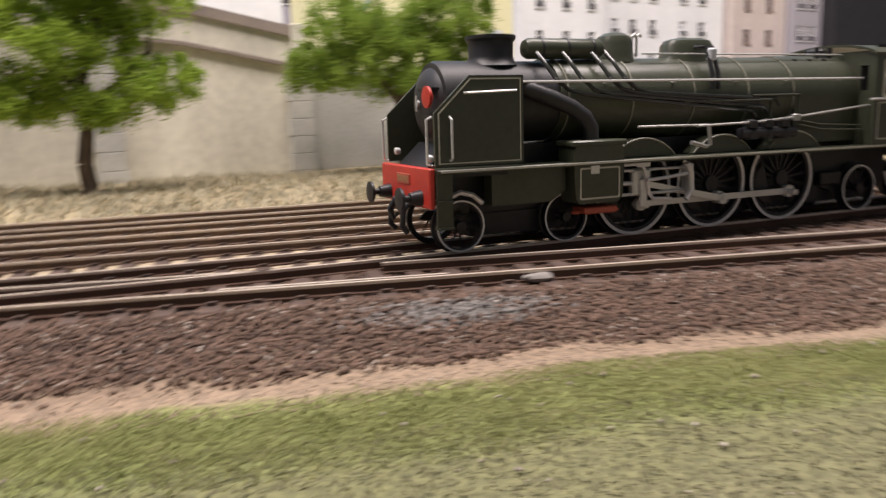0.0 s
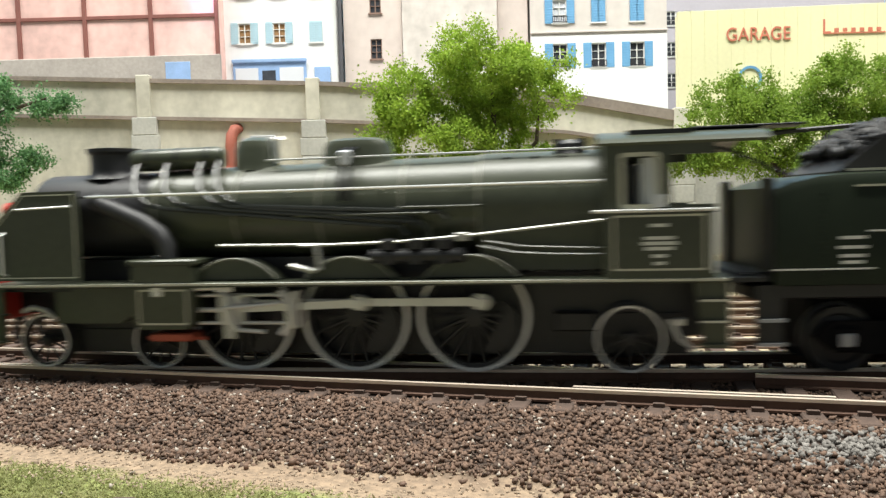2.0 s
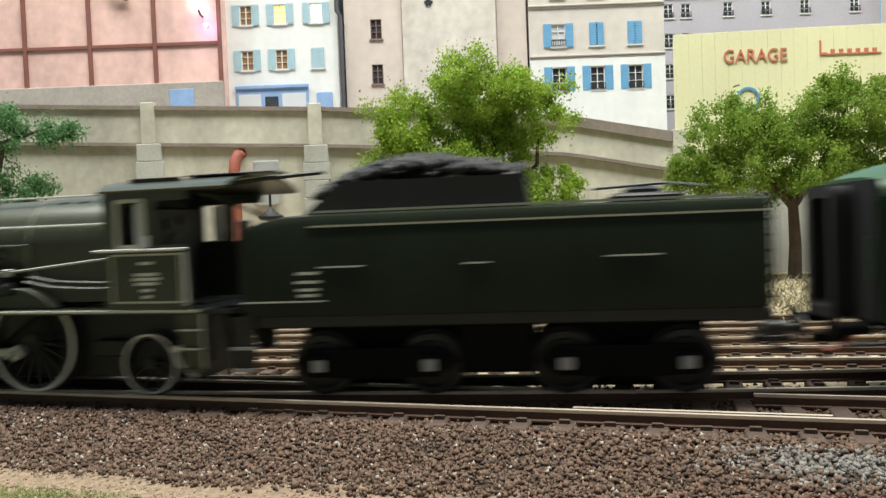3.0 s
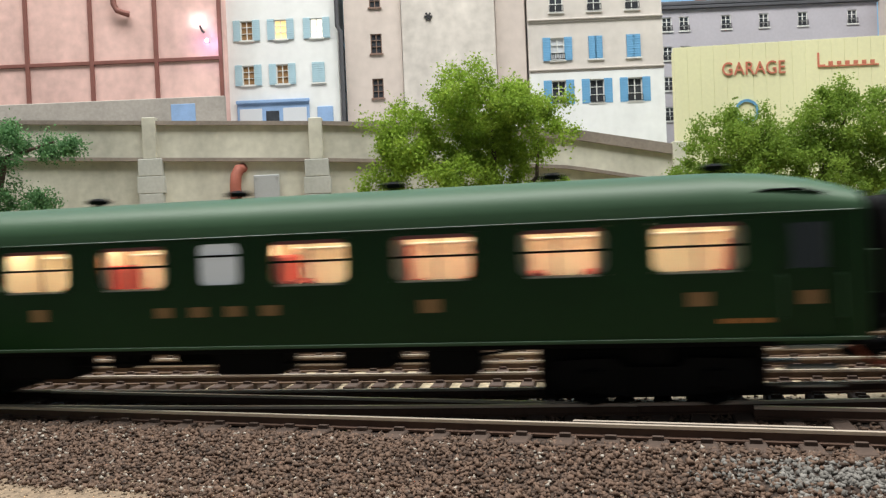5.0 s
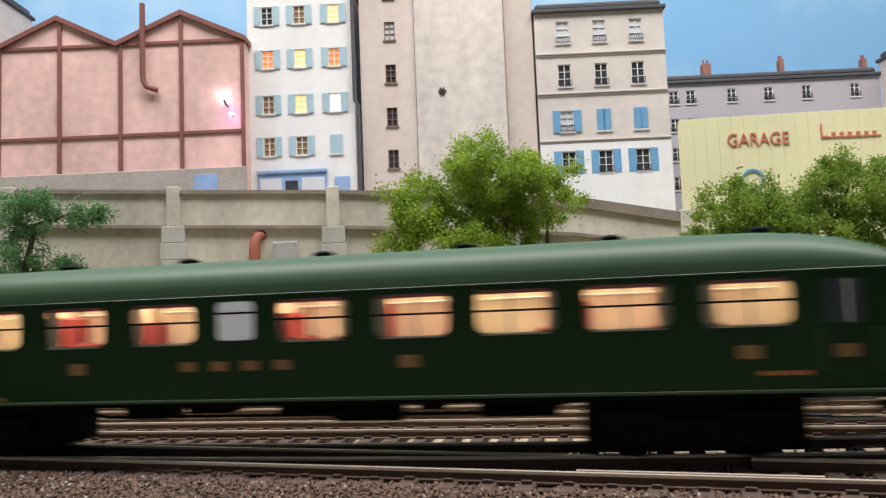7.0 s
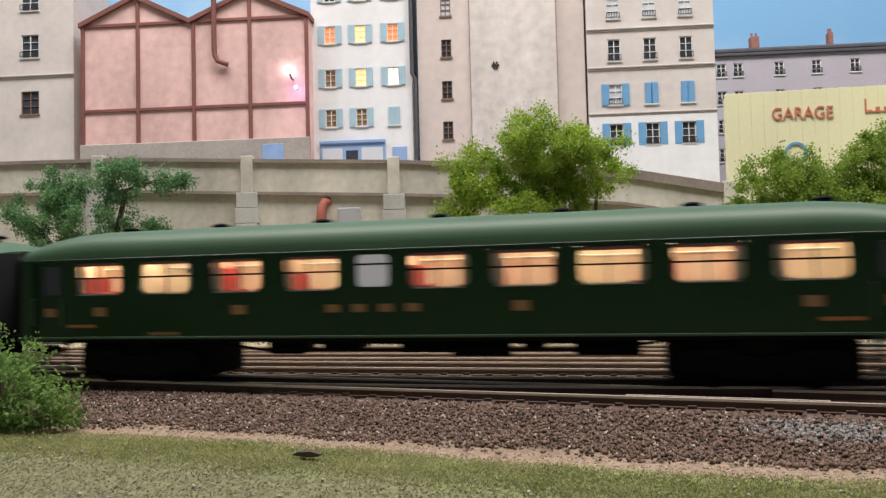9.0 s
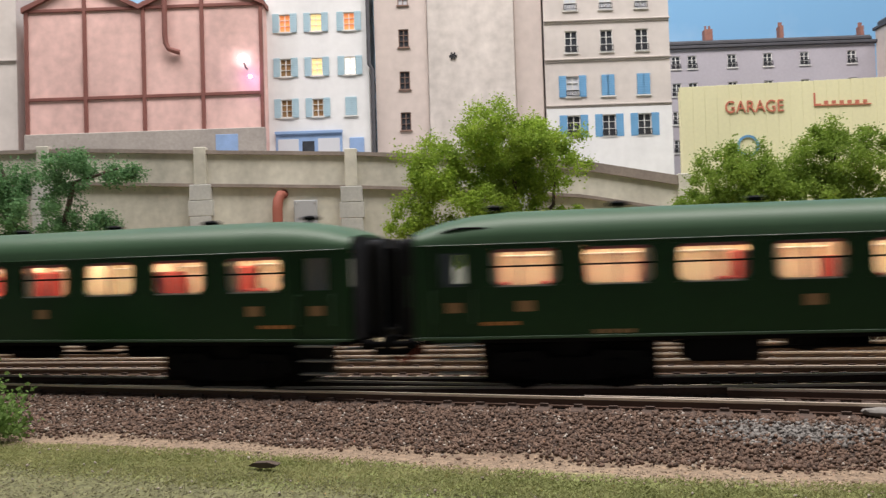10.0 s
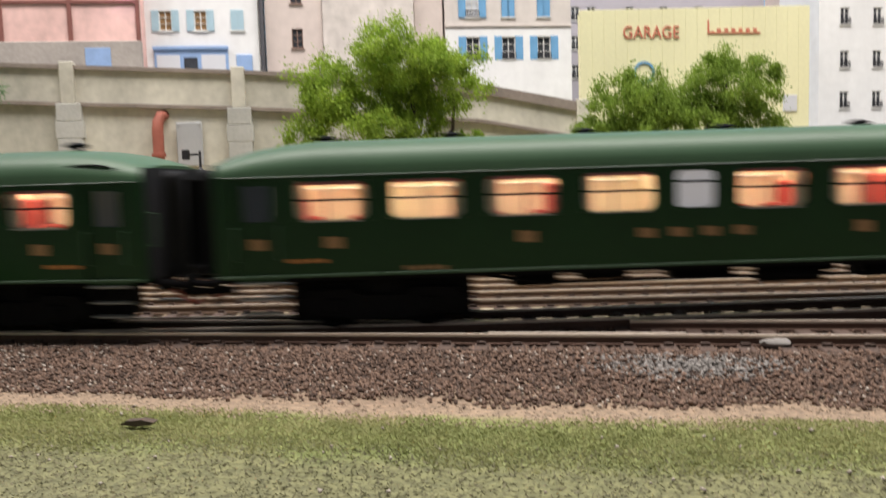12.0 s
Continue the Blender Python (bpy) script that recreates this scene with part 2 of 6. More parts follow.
def lathe(bm, profile, centre, axis="z", n=24, ring=False):
    """Turns (radius, height) pairs round an axis through centre; ring closes the profile on itself."""
    rings = []
    for r, h in profile:
        turn = []
        for k in range(n):
            a = 2 * math.pi * k / n
            c, s = r * math.cos(a), r * math.sin(a)
            v = {"z": (c, s, h), "y": (c, h, s), "x": (h, c, s)}[axis]
            turn.append(bm.verts.new(Vector(centre) + Vector(v)))
        rings.append(turn)
    for s, t in zip(rings, rings[1:] + rings[:1] if ring else rings[1:]):
        for k in range(n):
            bm.faces.new((s[k], s[(k + 1) % n], t[(k + 1) % n], t[k]))
    if ring:
        return
    if profile[0][0] > 0.01:
        bm.faces.new(rings[0])
    if profile[-1][0] > 0.01:
        bm.faces.new(rings[-1][::-1])


def slab(bm, outline, y0, y1):
    """An outline of (x, z) pairs, thick from y0 to y1."""
    a = [bm.verts.new((x, y0, z)) for x, z in outline]
    b = [bm.verts.new((x, y1, z)) for x, z in outline]
    n = len(outline)
    bm.faces.new(a)
    bm.faces.new(b[::-1])
    for i in range(n):
        bm.faces.new((a[i], b[i], b[(i + 1) % n], a[(i + 1) % n]))


def loft(bm, sections, caps=True):
    """Skins rings of equal count."""
    rings = [[bm.verts.new(p) for p in s] for s in sections]
    for s, t in zip(rings, rings[1:]):
        for k in range(len(s)):
            bm.faces.new((s[k], s[(k + 1) % len(s)], t[(k + 1) % len(s)], t[k]))
    if caps:
        bm.faces.new(rings[0])
        bm.faces.new(rings[-1][::-1])


def ring_plate(bm, outer, inner, y0, y1):
    """A frame between two outlines of equal count, thick from y0 to y1."""
    o0, o1 = [bm.verts.new((x, y0, z)) for x, z in outer], [bm.verts.new((x, y1, z)) for x, z in outer]
    i0, i1 = [bm.verts.new((x, y0, z)) for x, z in inner], [bm.verts.new((x, y1, z)) for x, z in inner]
    n = len(outer)
    for k in range(n):
        j = (k + 1) % n
        bm.faces.new((o0[k], o0[j], i0[j], i0[k]))
        bm.faces.new((o1[j], o1[k], i1[k], i1[j]))
        bm.faces.new((o0[j], o0[k], o1[k], o1[j]))
        bm.faces.new((i0[k], i0[j], i1[j], i1[k]))


def rounded(x0, x1, z0, z1, r, n=4):
    pts = []
    for cx, cz, a0 in ((x1 - r, z1 - r, 0), (x0 + r, z1 - r, 90), (x0 + r, z0 + r, 180), (x1 - r, z0 + r, 270)):
        for k in range(n + 1):
            a = math.radians(a0 + 90 * k / n)
            pts.append((cx + r * math.cos(a), cz + r * math.sin(a)))
    return pts


def pierced(bm, x0, x1, z0, z1, y0, y1, holes):
    """An upright wall with holes (x0, x1, z0, z1) through it, as one connected skin."""
    xs = sorted({x0, x1, *(min(max(v, x0), x1) for h in holes for v in h[:2])})
    zs = sorted({z0, z1, *(min(max(v, z0), z1) for h in holes for v in h[2:])})
    seen = {}

    def vert(i, j, y):
        if (i, j, y) not in seen:
            seen[i, j, y] = bm.verts.new((xs[i], y, zs[j]))
        return seen[i, j, y]

    def solid(i, j):
        if not (0 <= i < len(xs) - 1 and 0 <= j < len(zs) - 1):
            return False
        cx, cz = (xs[i] + xs[i + 1]) / 2, (zs[j] + zs[j + 1]) / 2
        return not any(h[0] < cx < h[1] and h[2] < cz < h[3] for h in holes)

    for i in range(len(xs) - 1):
        for j in range(len(zs) - 1):
            if not solid(i, j):
                continue
            q = [(i, j), (i + 1, j), (i + 1, j + 1), (i, j + 1)]
            bm.faces.new([vert(*c, y0) for c in q])
            bm.faces.new([vert(*c, y1) for c in q[::-1]])
            for (da, db), (p, r) in (((0, -1), (0, 1)), ((1, 0), (1, 2)), ((0, 1), (2, 3)), ((-1, 0), (3, 0))):
                if not solid(i + da, j + db):
                    bm.faces.new((vert(*q[p], y1), vert(*q[r], y1), vert(*q[r], y0), vert(*q[p], y0)))


TALL = 1.0


def mesh_of(name, bm, material, smooth=35):
    bmesh.ops.scale(bm, vec=(MM, MM, MM * TALL), verts=bm.verts)
    bmesh.ops.recalc_face_normals(bm, faces=bm.faces)
    me = bpy.data.meshes.new(name)
    bm.to_mesh(me)
    bm.free()
    for one in material if isinstance(material, (list, tuple)) else [material]:
        me.materials.append(M[one])
    if smooth:
        me.shade_smooth()
        me.set_sharp_from_angle(angle=radians(smooth))
    return me


def part(name, bm, material, parent=None, label="", at=None, smooth=35):
    """One mesh object; at is its pose in its parent, in metres."""
    ob = new(name, bm if isinstance(bm, bpy.types.Mesh) else mesh_of(name, bm, material, smooth))
    if parent:
        ob.parent = parent
    if at is not None:
        ob.matrix_basis = at
    return tagged(ob, label)


def mm(x, y, z, rx=0, ry=0, rz=0):
    return pose(x * MM, y * MM, z * MM * TALL, rx, ry, rz)


def base(name, m, label, category, group="", kind=""):
    ob = new(name)
    ob.matrix_basis = m
    return tagged(ob, label, category, group, kind)


def cloud(name, verts, faces, material, m=None, parent=None):
    """A mesh of very many small pieces, from arrays in millimetres."""
    me = bpy.data.meshes.new(name)
    me.vertices.add(len(verts))
    me.vertices.foreach_set("co", (np.asarray(verts, np.float32) * MM).ravel())
    k = faces.shape[1]
    me.loops.add(faces.size)
    me.loops.foreach_set("vertex_index", faces.astype(np.int32).ravel())
    me.polygons.add(len(faces))
    me.polygons.foreach_set("loop_start", np.arange(0, faces.size, k, dtype=np.int32))
    me.update(calc_edges=True)
    me.materials.append(M[material])
    ob = new(name, me)
    if parent:
        ob.parent = parent
    if m is not None:
        ob.matrix_basis = m
    return ob


rng = np.random.default_rng(7)


def stones(name, places, sizes, material):
    """Small angular stones: stretched, turned octahedra."""
    n = len(places)
    octa = np.array([(1, 0, 0), (0, 1, 0), (-1, 0, 0), (0, -1, 0), (0, 0, 1), (0, 0, -1)], float)
    tri = np.array([(0, 1, 4), (1, 2, 4), (2, 3, 4), (3, 0, 4), (1, 0, 5), (2, 1, 5), (3, 2, 5), (0, 3, 5)])
    v = octa[None] * rng.uniform(0.6, 1.25, (n, 6, 1)) + rng.normal(0, 0.22, (n, 6, 3))
    q = rng.normal(size=(n, 4))
    q /= np.linalg.norm(q, axis=1, keepdims=True)
    w, x, y, z = q.T
    rot = np.stack([1 - 2 * (y * y + z * z), 2 * (x * y - w * z), 2 * (x * z + w * y), 2 * (x * y + w * z), 1 - 2 * (x * x + z * z), 2 * (y * z - w * x), 2 * (x * z - w * y), 2 * (y * z + w * x), 1 - 2 * (x * x + y * y)], 1).reshape(n, 3, 3)
    v = np.einsum("nij,nkj->nki", rot, v) * sizes[:, None, None] + places[:, None]
    return cloud(name, v.reshape(-1, 3), (tri[None] + 6 * np.arange(n)[:, None, None]).reshape(-1, 3), material)


def blades(name, places, height, width, material, parent=None, lean=0.5, m=None):
    n = len(places)
    a = rng.uniform(0, 2 * np.pi, n)
    side = np.stack([np.cos(a), np.sin(a), 0 * a], 1) * (width * rng.uniform(0.6, 1.3, n))[:, None] / 2
    tip = np.stack([rng.normal(0, lean, n), rng.normal(0, lean, n), np.ones(n)], 1) * (height * rng.uniform(0.4, 1.3, n))[:, None]
    v = np.stack([places - side, places + side, places + tip], 1).reshape(-1, 3)
    return cloud(name, v, np.arange(3 * n).reshape(n, 3), material, m, parent)


# ---- the line of the track: straight, a turnout curve, then straight again ----
TIP, RADIUS, BEND, SET = -225.0, 1404.0, 0.2, -1.7


def line_at(s, off=0.0):
    """A point of the near rail's line at s mm past the blade tip, off mm to its far side, and its heading."""
    a = min(max(s / RADIUS, 0), BEND)
    x, y = TIP + RADIUS * math.sin(a), SET + RADIUS * (1 - math.cos(a))
    over = s if s < 0 else max(s - BEND * RADIUS, 0)
    x, y = x + over * math.cos(a), y + over * math.sin(a)
    return x - off * math.sin(a), y + off * math.cos(a), a


def ground_z(x, y):
    """Height of the ground: ballast bed, shoulder, then sand and grass."""
    y = y - 0.1 * np.clip(x, -400, 400) * np.clip((y - 14) / 18, 0, 1)
    bed = np.interp(y, [-400, -100, -62, -45, -34, -28, -9, 30, 34, 42, 58, 72, 3000], [-9, -8, -6.2, -6.5, -7.5, -6.8, -2.9, -2.9, -4.4, -4.3, -4.2, -2.9, -3])
    return bed + 0.4 * np.sin(x * 0.05 + y * 0.03) * (np.abs(y - 12) > 42)


def lay_ground():
    xs = np.concatenate([np.linspace(-1700, -320, 24), np.linspace(-310, 420, 120), np.linspace(440, 2200, 30)])
    ys = np.concatenate([np.linspace(-500, -110, 12), np.linspace(-104, 60, 84), np.linspace(70, 420, 30), np.linspace(450, 1600, 14)])
    gx, gy = np.meshgrid(xs, ys)
    gz = ground_z(gx, gy)
    v = np.stack([gx, gy, gz], -1).reshape(-1, 3)
    i = np.arange(len(xs) * len(ys)).reshape(len(ys), len(xs))
    f = np.stack([i[:-1, :-1], i[:-1, 1:], i[1:, 1:], i[1:, :-1]], -1).reshape(-1, 4)
    m = bpy.data.materials.new("layout_ground")
    m.use_nodes = True
    nt = m.node_tree
    b = nt.nodes["Principled BSDF"]
    b.inputs["Roughness"].default_value = 0.95
    tc, sep = nt.nodes.new("ShaderNodeTexCoord"), nt.nodes.new("ShaderNodeSeparateXYZ")
    nt.links.new(tc.outputs["Object"], sep.inputs[0])
    noise1, fine = nt.nodes.new("ShaderNodeTexNoise"), nt.nodes.new("ShaderNodeTexNoise")
    noise1.inputs["Scale"].default_value, noise1.inputs["Detail"].default_value = 55, 6
    fine.inputs["Scale"].default_value, fine.inputs["Detail"].default_value = 700, 4
    for n in (noise1, fine):
        nt.links.new(tc.outputs["Object"], n.inputs["Vector"])
    # the border of each zone wanders with the noise
    wander = nt.nodes.new("ShaderNodeMath")
    wander.operation = "MULTIPLY_ADD"
    nt.links.new(noise1.outputs[0], wander.inputs[0])
    wander.inputs[1].default_value = 0.018
    # the sandy yard's edge runs aslant, along the sidings
    side, slant, shear = nt.nodes.new("ShaderNodeMapRange"), nt.nodes.new("ShaderNodeMath"), nt.nodes.new("ShaderNodeMath")
    side.inputs["From Min"].default_value, side.inputs["From Max"].default_value, side.inputs["To Max"].default_value = 0.014, 0.032, -0.1
    nt.links.new(sep.outputs[1], side.inputs[0])
    slant.operation, shear.operation = "MULTIPLY", "ADD"
    nt.links.new(sep.outputs[0], slant.inputs[0])
    nt.links.new(side.outputs[0], slant.inputs[1])
    nt.links.new(sep.outputs[1], shear.inputs[0])
    nt.links.new(slant.outputs[0], shear.inputs[1])
    nt.links.new(shear.outputs[0], wander.inputs[2])
    rng_map = nt.nodes.new("ShaderNodeMapRange")
    rng_map.inputs["From Min"].default_value, rng_map.inputs["From Max"].default_value = -0.11, 0.14
    nt.links.new(wander.outputs[0], rng_map.inputs[0])
    ramp = nt.nodes.new("ShaderNodeValToRGB")
    # from -15 to 36 the shade of crevices between stones is put into the colour
    stops = [(-92, (0.19, 0.18, 0.11)), (-56, (0.19, 0.195, 0.09)), (-50, (0.21, 0.25, 0.085)), (-34, (0.23, 0.26, 0.09)), (-30, (0.33, 0.25, 0.175)), (-20, (0.28, 0.205, 0.145)), (-15, (0.055, 0.036, 0.028)), (36, (0.05, 0.034, 0.027)), (46, (0.46, 0.38, 0.27)), (130, (0.44, 0.37, 0.23))]
    while len(ramp.color_ramp.elements) < len(stops):
        ramp.color_ramp.elements.new(0.5)
    for e, (y, c) in zip(ramp.color_ramp.elements, stops):
        e.position, e.color = (y + 110) / 250, (*c, 1)
    nt.links.new(rng_map.outputs[0], ramp.inputs[0])
    mix = nt.nodes.new("ShaderNodeMix")
    mix.data_type, mix.blend_type = "RGBA", "MULTIPLY"
    mix.inputs[0].default_value = 0.8
    grain = nt.nodes.new("ShaderNodeValToRGB")
    grain.color_ramp.elements[0].position, grain.color_ramp.elements[0].color = 0.3, (0.5, 0.5, 0.5, 1)
    grain.color_ramp.elements[1].position, grain.color_ramp.elements[1].color = 0.65, (1.15, 1.12, 1.08, 1)
    nt.links.new(fine.outputs[0], grain.inputs[0])
    nt.links.new(ramp.outputs[0], mix.inputs[6])
    nt.links.new(grain.outputs[0], mix.inputs[7])
    nt.links.new(mix.outputs[2], b.inputs["Base Color"])
    bp = nt.nodes.new("ShaderNodeBump")
    bp.inputs["Strength"].default_value, bp.inputs["Distance"].default_value = 0.8, 0.0006
    nt.links.new(fine.outputs[0], bp.inputs["Height"])
    nt.links.new(bp.outputs[0], b.inputs["Normal"])
    M["ground"] = m
    tagged(cloud("ground", v, f, "ground"), "model landscape ground of sand, ballast bed and dry grass", "ground", kind="structure")


lay_ground()


# ---- tracks ----
def rail_mesh(name, points, side="rail"):
    """A rail swept along points of (x, y): foot, web and a polished head."""
    prof = [(-1.0, -2.5), (1.0, -2.5), (1.0, -2.1), (0.3, -1.9), (0.3, -0.8), (0.5, -0.6), (0.5, 0.0), (-0.5, 0.0), (-0.5, -0.6), (-0.3, -0.8), (-0.3, -1.9), (-1.0, -2.1)]
    bm = bmesh.new()
    rings = []
    for i, p in enumerate(points):
        a, b = Vector(points[max(i - 1, 0)]), Vector(points[min(i + 1, len(points) - 1)])
        d = (b - a).normalized()
        rings.append([bm.verts.new((p[0] - d.y * o, p[1] + d.x * o, z)) for o, z in prof])
    for s, t in zip(rings, rings[1:]):
        for k in range(12):
            f = bm.faces.new((s[k], s[(k + 1) % 12], t[(k + 1) % 12], t[k]))
            # the head's near flank is coloured bright too, painting a wider glint
            f.material_index = 1 if k in (6, 7) else 0
    bm.faces.new(rings[0])
    bm.faces.new(rings[-1][::-1])
    return mesh_of(name, bm, [side, "railtop"], 0)


def straight(x0, x1, y0, slope=0.0, step=60.0):
    n = max(2, int((x1 - x0) / step))
    return [(x0 + (x1 - x0) * i / n, y0 + slope * (x0 + (x1 - x0) * i / n)) for i in range(n + 1)]


near_track = base("railway_track", Matrix(), "main model track with rusty rails and brown sleepers in ballast", "track", "tracks")
part("rail", rail_mesh("rail", straight(-1600, 2100, 0)), None, near_track, "near stock rail with polished head")
part("rail", rail_mesh("rail", straight(-138, 9, 17.4)), None, near_track, "straight closure rail")
part("rail", rail_mesh("rail", straight(31, 2100, 17.4)), None, near_track)
branch = base("turnout_track", Matrix(), "diverging turnout track with curved closure rails", "track", "tracks")
part("rail", rail_mesh("rail", [line_at(s)[:2] for s in np.concatenate([np.arange(84, 290, 6), np.arange(295, 2200, 40)])]), None, branch)
part("rail", rail_mesh("rail", [line_at(s, 17.4)[:2] for s in np.concatenate([np.arange(-1400, -10, 60), np.arange(0, 290, 6), np.arange(295, 2200, 40)])]), None, branch)
part("guard_rail", rail_mesh("guard_rail", straight(-2, 42, 1.9)), None, near_track)


def lay_sleepers(track, xs, y_of, name="sleeper", far_xs=(), w=3.6, top=-2.2, wood="sleeper"):
    cache = {}
    for x in xs:
        y0, y1, a = y_of(x)
        key = round(y1 - y0)
        if key not in cache:
            bm = bmesh.new()
            box(bm, -w / 2, w / 2, 0, key, top - 2.2, top, 0.25)
            for yy in (4.6, 7.8, key - 7.8, key - 4.6):
                box(bm, -1.0, 1.0, yy, yy + 1.0, top - 0.2, top + 0.7)
            cache[key] = mesh_of(name, bm, wood, 0)
        part(name, cache[key], None, track, at=mm(x + random.uniform(-0.3, 0.3), y0 + random.uniform(-0.3, 0.3), random.uniform(-0.15, 0.1), 0, 0, math.degrees(a) + random.uniform(-1, 1)))
    bm = bmesh.new()
    for x in far_xs:
        y0, y1, a = y_of(x)
        box(bm, x - w / 2, x + w / 2, y0, y1, top - 2.2, top)
    if far_xs is not None and len(far_xs):
        tagged(part("far_sleepers", bm, wood, track, smooth=0), kind="stuff")


def turnout_span(x):
    s = max(x - TIP, 0)
    far = line_at(s, 17.4)[1]
    return (-6.8, max(17.4, min(far, 36)) + 6.8, 0.0)


lay_sleepers(near_track, np.arange(-262, 340, 8.1), turnout_span, far_xs=np.concatenate([np.arange(-1590, -264, 8.1), np.arange(341, 2090, 8.1)]))
lay_sleepers(branch, [line_at(s)[0] for s in np.arange(405, 560, 8.1)], lambda x: (26.3 + (x - 56) * 0.2 - 6.5, 26.3 + (x - 56) * 0.2 + 24, BEND))


def siding(y0, slope, x0, x1, label):
    t = base("siding_track", Matrix(), label, "track", "tracks")
    part("rail", rail_mesh("rail", straight(x0, x1, y0, slope), "sandrail"), None, t)
    part("rail", rail_mesh("rail", straight(x0, x1, y0 + 17.4, slope), "sandrail"), None, t)
    lay_sleepers(t, np.arange(max(x0, -300), min(x1, 330), 7.6), lambda x: (y0 + slope * x - 6.5, y0 + slope * x + 23.5, slope), w=3.4, wood="sleeper" if y0 < 60 else "sandsleeper", far_xs=np.concatenate([np.arange(x0, -302, 7.6), np.arange(332, x1, 7.6)]))


siding(53, 0.11, -1500, 1700, "siding track on sandy ground with proud dark sleepers")
siding(86, 0.13, -1500, 1700, "rear siding track half sunk in sand")
siding(118, 0.14, -1500, 1700, "rearmost siding track by the retaining wall")


# ---- retaining wall and town, in a frame turned with the street ----
TOWN = mm(15, -138, 0, 0, 0, 16.6)


def town(u, d, z):
    return TOWN @ mm(u, d, z)


def wall_top(u):
    return np.interp(u, [-700, -267, -181, -76, 0, 83, 151], [124, 121, 117, 112.5, 108, 101, 88])


def retaining_wall():
    wall = base("wall_retaining", town(0, 475, -6), "weathered concrete retaining wall with a sloping parapet", "wall", kind="structure")
    us = list(range(-700, 152, 12)) + [151]

    def strip(name, lo, hi, y0, y1, material):
        bm = bmesh.new()
        loft(bm, [[(u, y0, 6 + lo(u)), (u, y1, 6 + lo(u)), (u, y1, 6 + hi(u)), (u, y0, 6 + hi(u))] for u in us])
        part(name, bm, material, wall, smooth=0)

    strip("wall_face", lambda u: -6, lambda u: wall_top(u) - 23, 0, 14, "concrete")
    thick = lambda u: np.interp(u, [-60, 60], [2.6, 6.5])
    strip("parapet", lambda u: wall_top(u) - 23, lambda u: wall_top(u) - thick(u), -0.8, 10, "concrete")
    # string course and coping are darker than the wall
    strip("string_course", lambda u: wall_top(u) - 25.4, lambda u: wall_top(u) - 23.2, -2.6, 0, "dirtline")
    strip("coping", lambda u: wall_top(u) - thick(u), lambda u: wall_top(u), -2.6, 11, "dirtline")
    for u in (-505, -398, -291, -181.5, -77, 36, 151):
        z = float(wall_top(u)) + 6
        bm = bmesh.new()
        box(bm, u - 4.2, u + 4.2, -4, 2, z - 24, z + 2, 0.4)
        part("pier_head", bm, "concrete", wall)
        h = z - 24
        k = 0
        while h > 0:
            bm = bmesh.new()
            w = 7.5 + (0.9 if k % 2 else 0)
            box(bm, u - w, u + w, -4.4, 1, max(h - 10.85, 0), h, 0.35)
            part("quoin_block", bm, "pillar", wall)
            h -= 11
            k += 1
    # lower wall beyond the last pier
    low = base("wall_lower", town(0, 478, -6), "low grey concrete wall below the garage yard", "wall", kind="structure")
    bm = bmesh.new()
    box(bm, 156, 1500, 0, 14, 0, 62, 0.5)
    part("wall_face", bm, "pillar", low)
    bm = bmesh.new()
    box(bm, 156, 1500, -2, 15, 62, 65, 0.4)
    part("coping", bm, "concrete", low)
    # the street behind the parapet
    st = bmesh.new()
    loft(st, [[(u, 0, -100), (u, 330, -100), (u, 330, z), (u, 0, z)] for u, z in ((-900, 112), (-76, 104), (40, 98), (160, 84), (161, 62), (1500, 62))])
    tagged(part("street", st, "road", None, "grey street terrace behind the retaining wall", town(0, 488, 0), 0), category="street", kind="structure")


retaining_wall()


def drain_pipe():
    p = base("rust_pipe", town(-127.5, 468, -4), "rust-red drain pipe standing against the retaining wall", "pipe")
    bm = bmesh.new()
    pipe(bm, [(0, 0, 0), (0, 0, 78), (0.3, 1, 84), (1.5, 4, 88), (3, 8, 89)], 3.5, 12)
    part("pipe_body", bm, "rustpipe", p)
    bm = bmesh.new()
    lathe(bm, [(3.5, 0), (4.4, 0.3), (4.4, 2.4), (3.5, 2.7)], (0, 0, 62), "z", 16)
    part("collar", bm, "rustpipe", p)
    s = base("wall_plate", town(-109, 473, 68), "grey sheet-metal plate fixed on the retaining wall", "panel")
    bm = bmesh.new()
    box(bm, -8, 8, -1.2, 0.4, -16, 12, 0.4)
    part("sheet", bm, "sign", s)
    bm = bmesh.new()
    for x in (-6.5, 6.5):
        for z in (-14.5, 10.5):
            rod(bm, (x, -1.6, z), (x, -1.0, z), 0.6, n=8)
    tagged(part("bolts", bm, "sign", s), kind="stuff")
    post = base("yard_lamp", mm(-164, 180, -5), "short dark yard lamp post with a flat hood", "lamp post")
    bm = bmesh.new()
    lathe(bm, [(2.6, 0), (2.6, 3), (1.5, 5), (1.3, 36), (0.9, 46)], (0, 0, 0), "z", 12)
    part("post", bm, "iron", post)
    bm = bmesh.new()
    lathe(bm, [(0.8, 45), (5, 46), (6.2, 47.5), (2, 50), (0.6, 52)], (0, 0, 0), "z", 16)
    part("hood", bm, "iron", post)
    bm = bmesh.new()
    box(bm, -8, -1, -0.5, 0.5, 58, 59, 0.1)
    box(bm, -9, -6, -1.5, 1.5, 56, 61, 0.3)
    rod(bm, (0, 0, 50), (0, 0, 60), 0.6)
    part("bracket", bm, "iron", post)


drain_pipe()


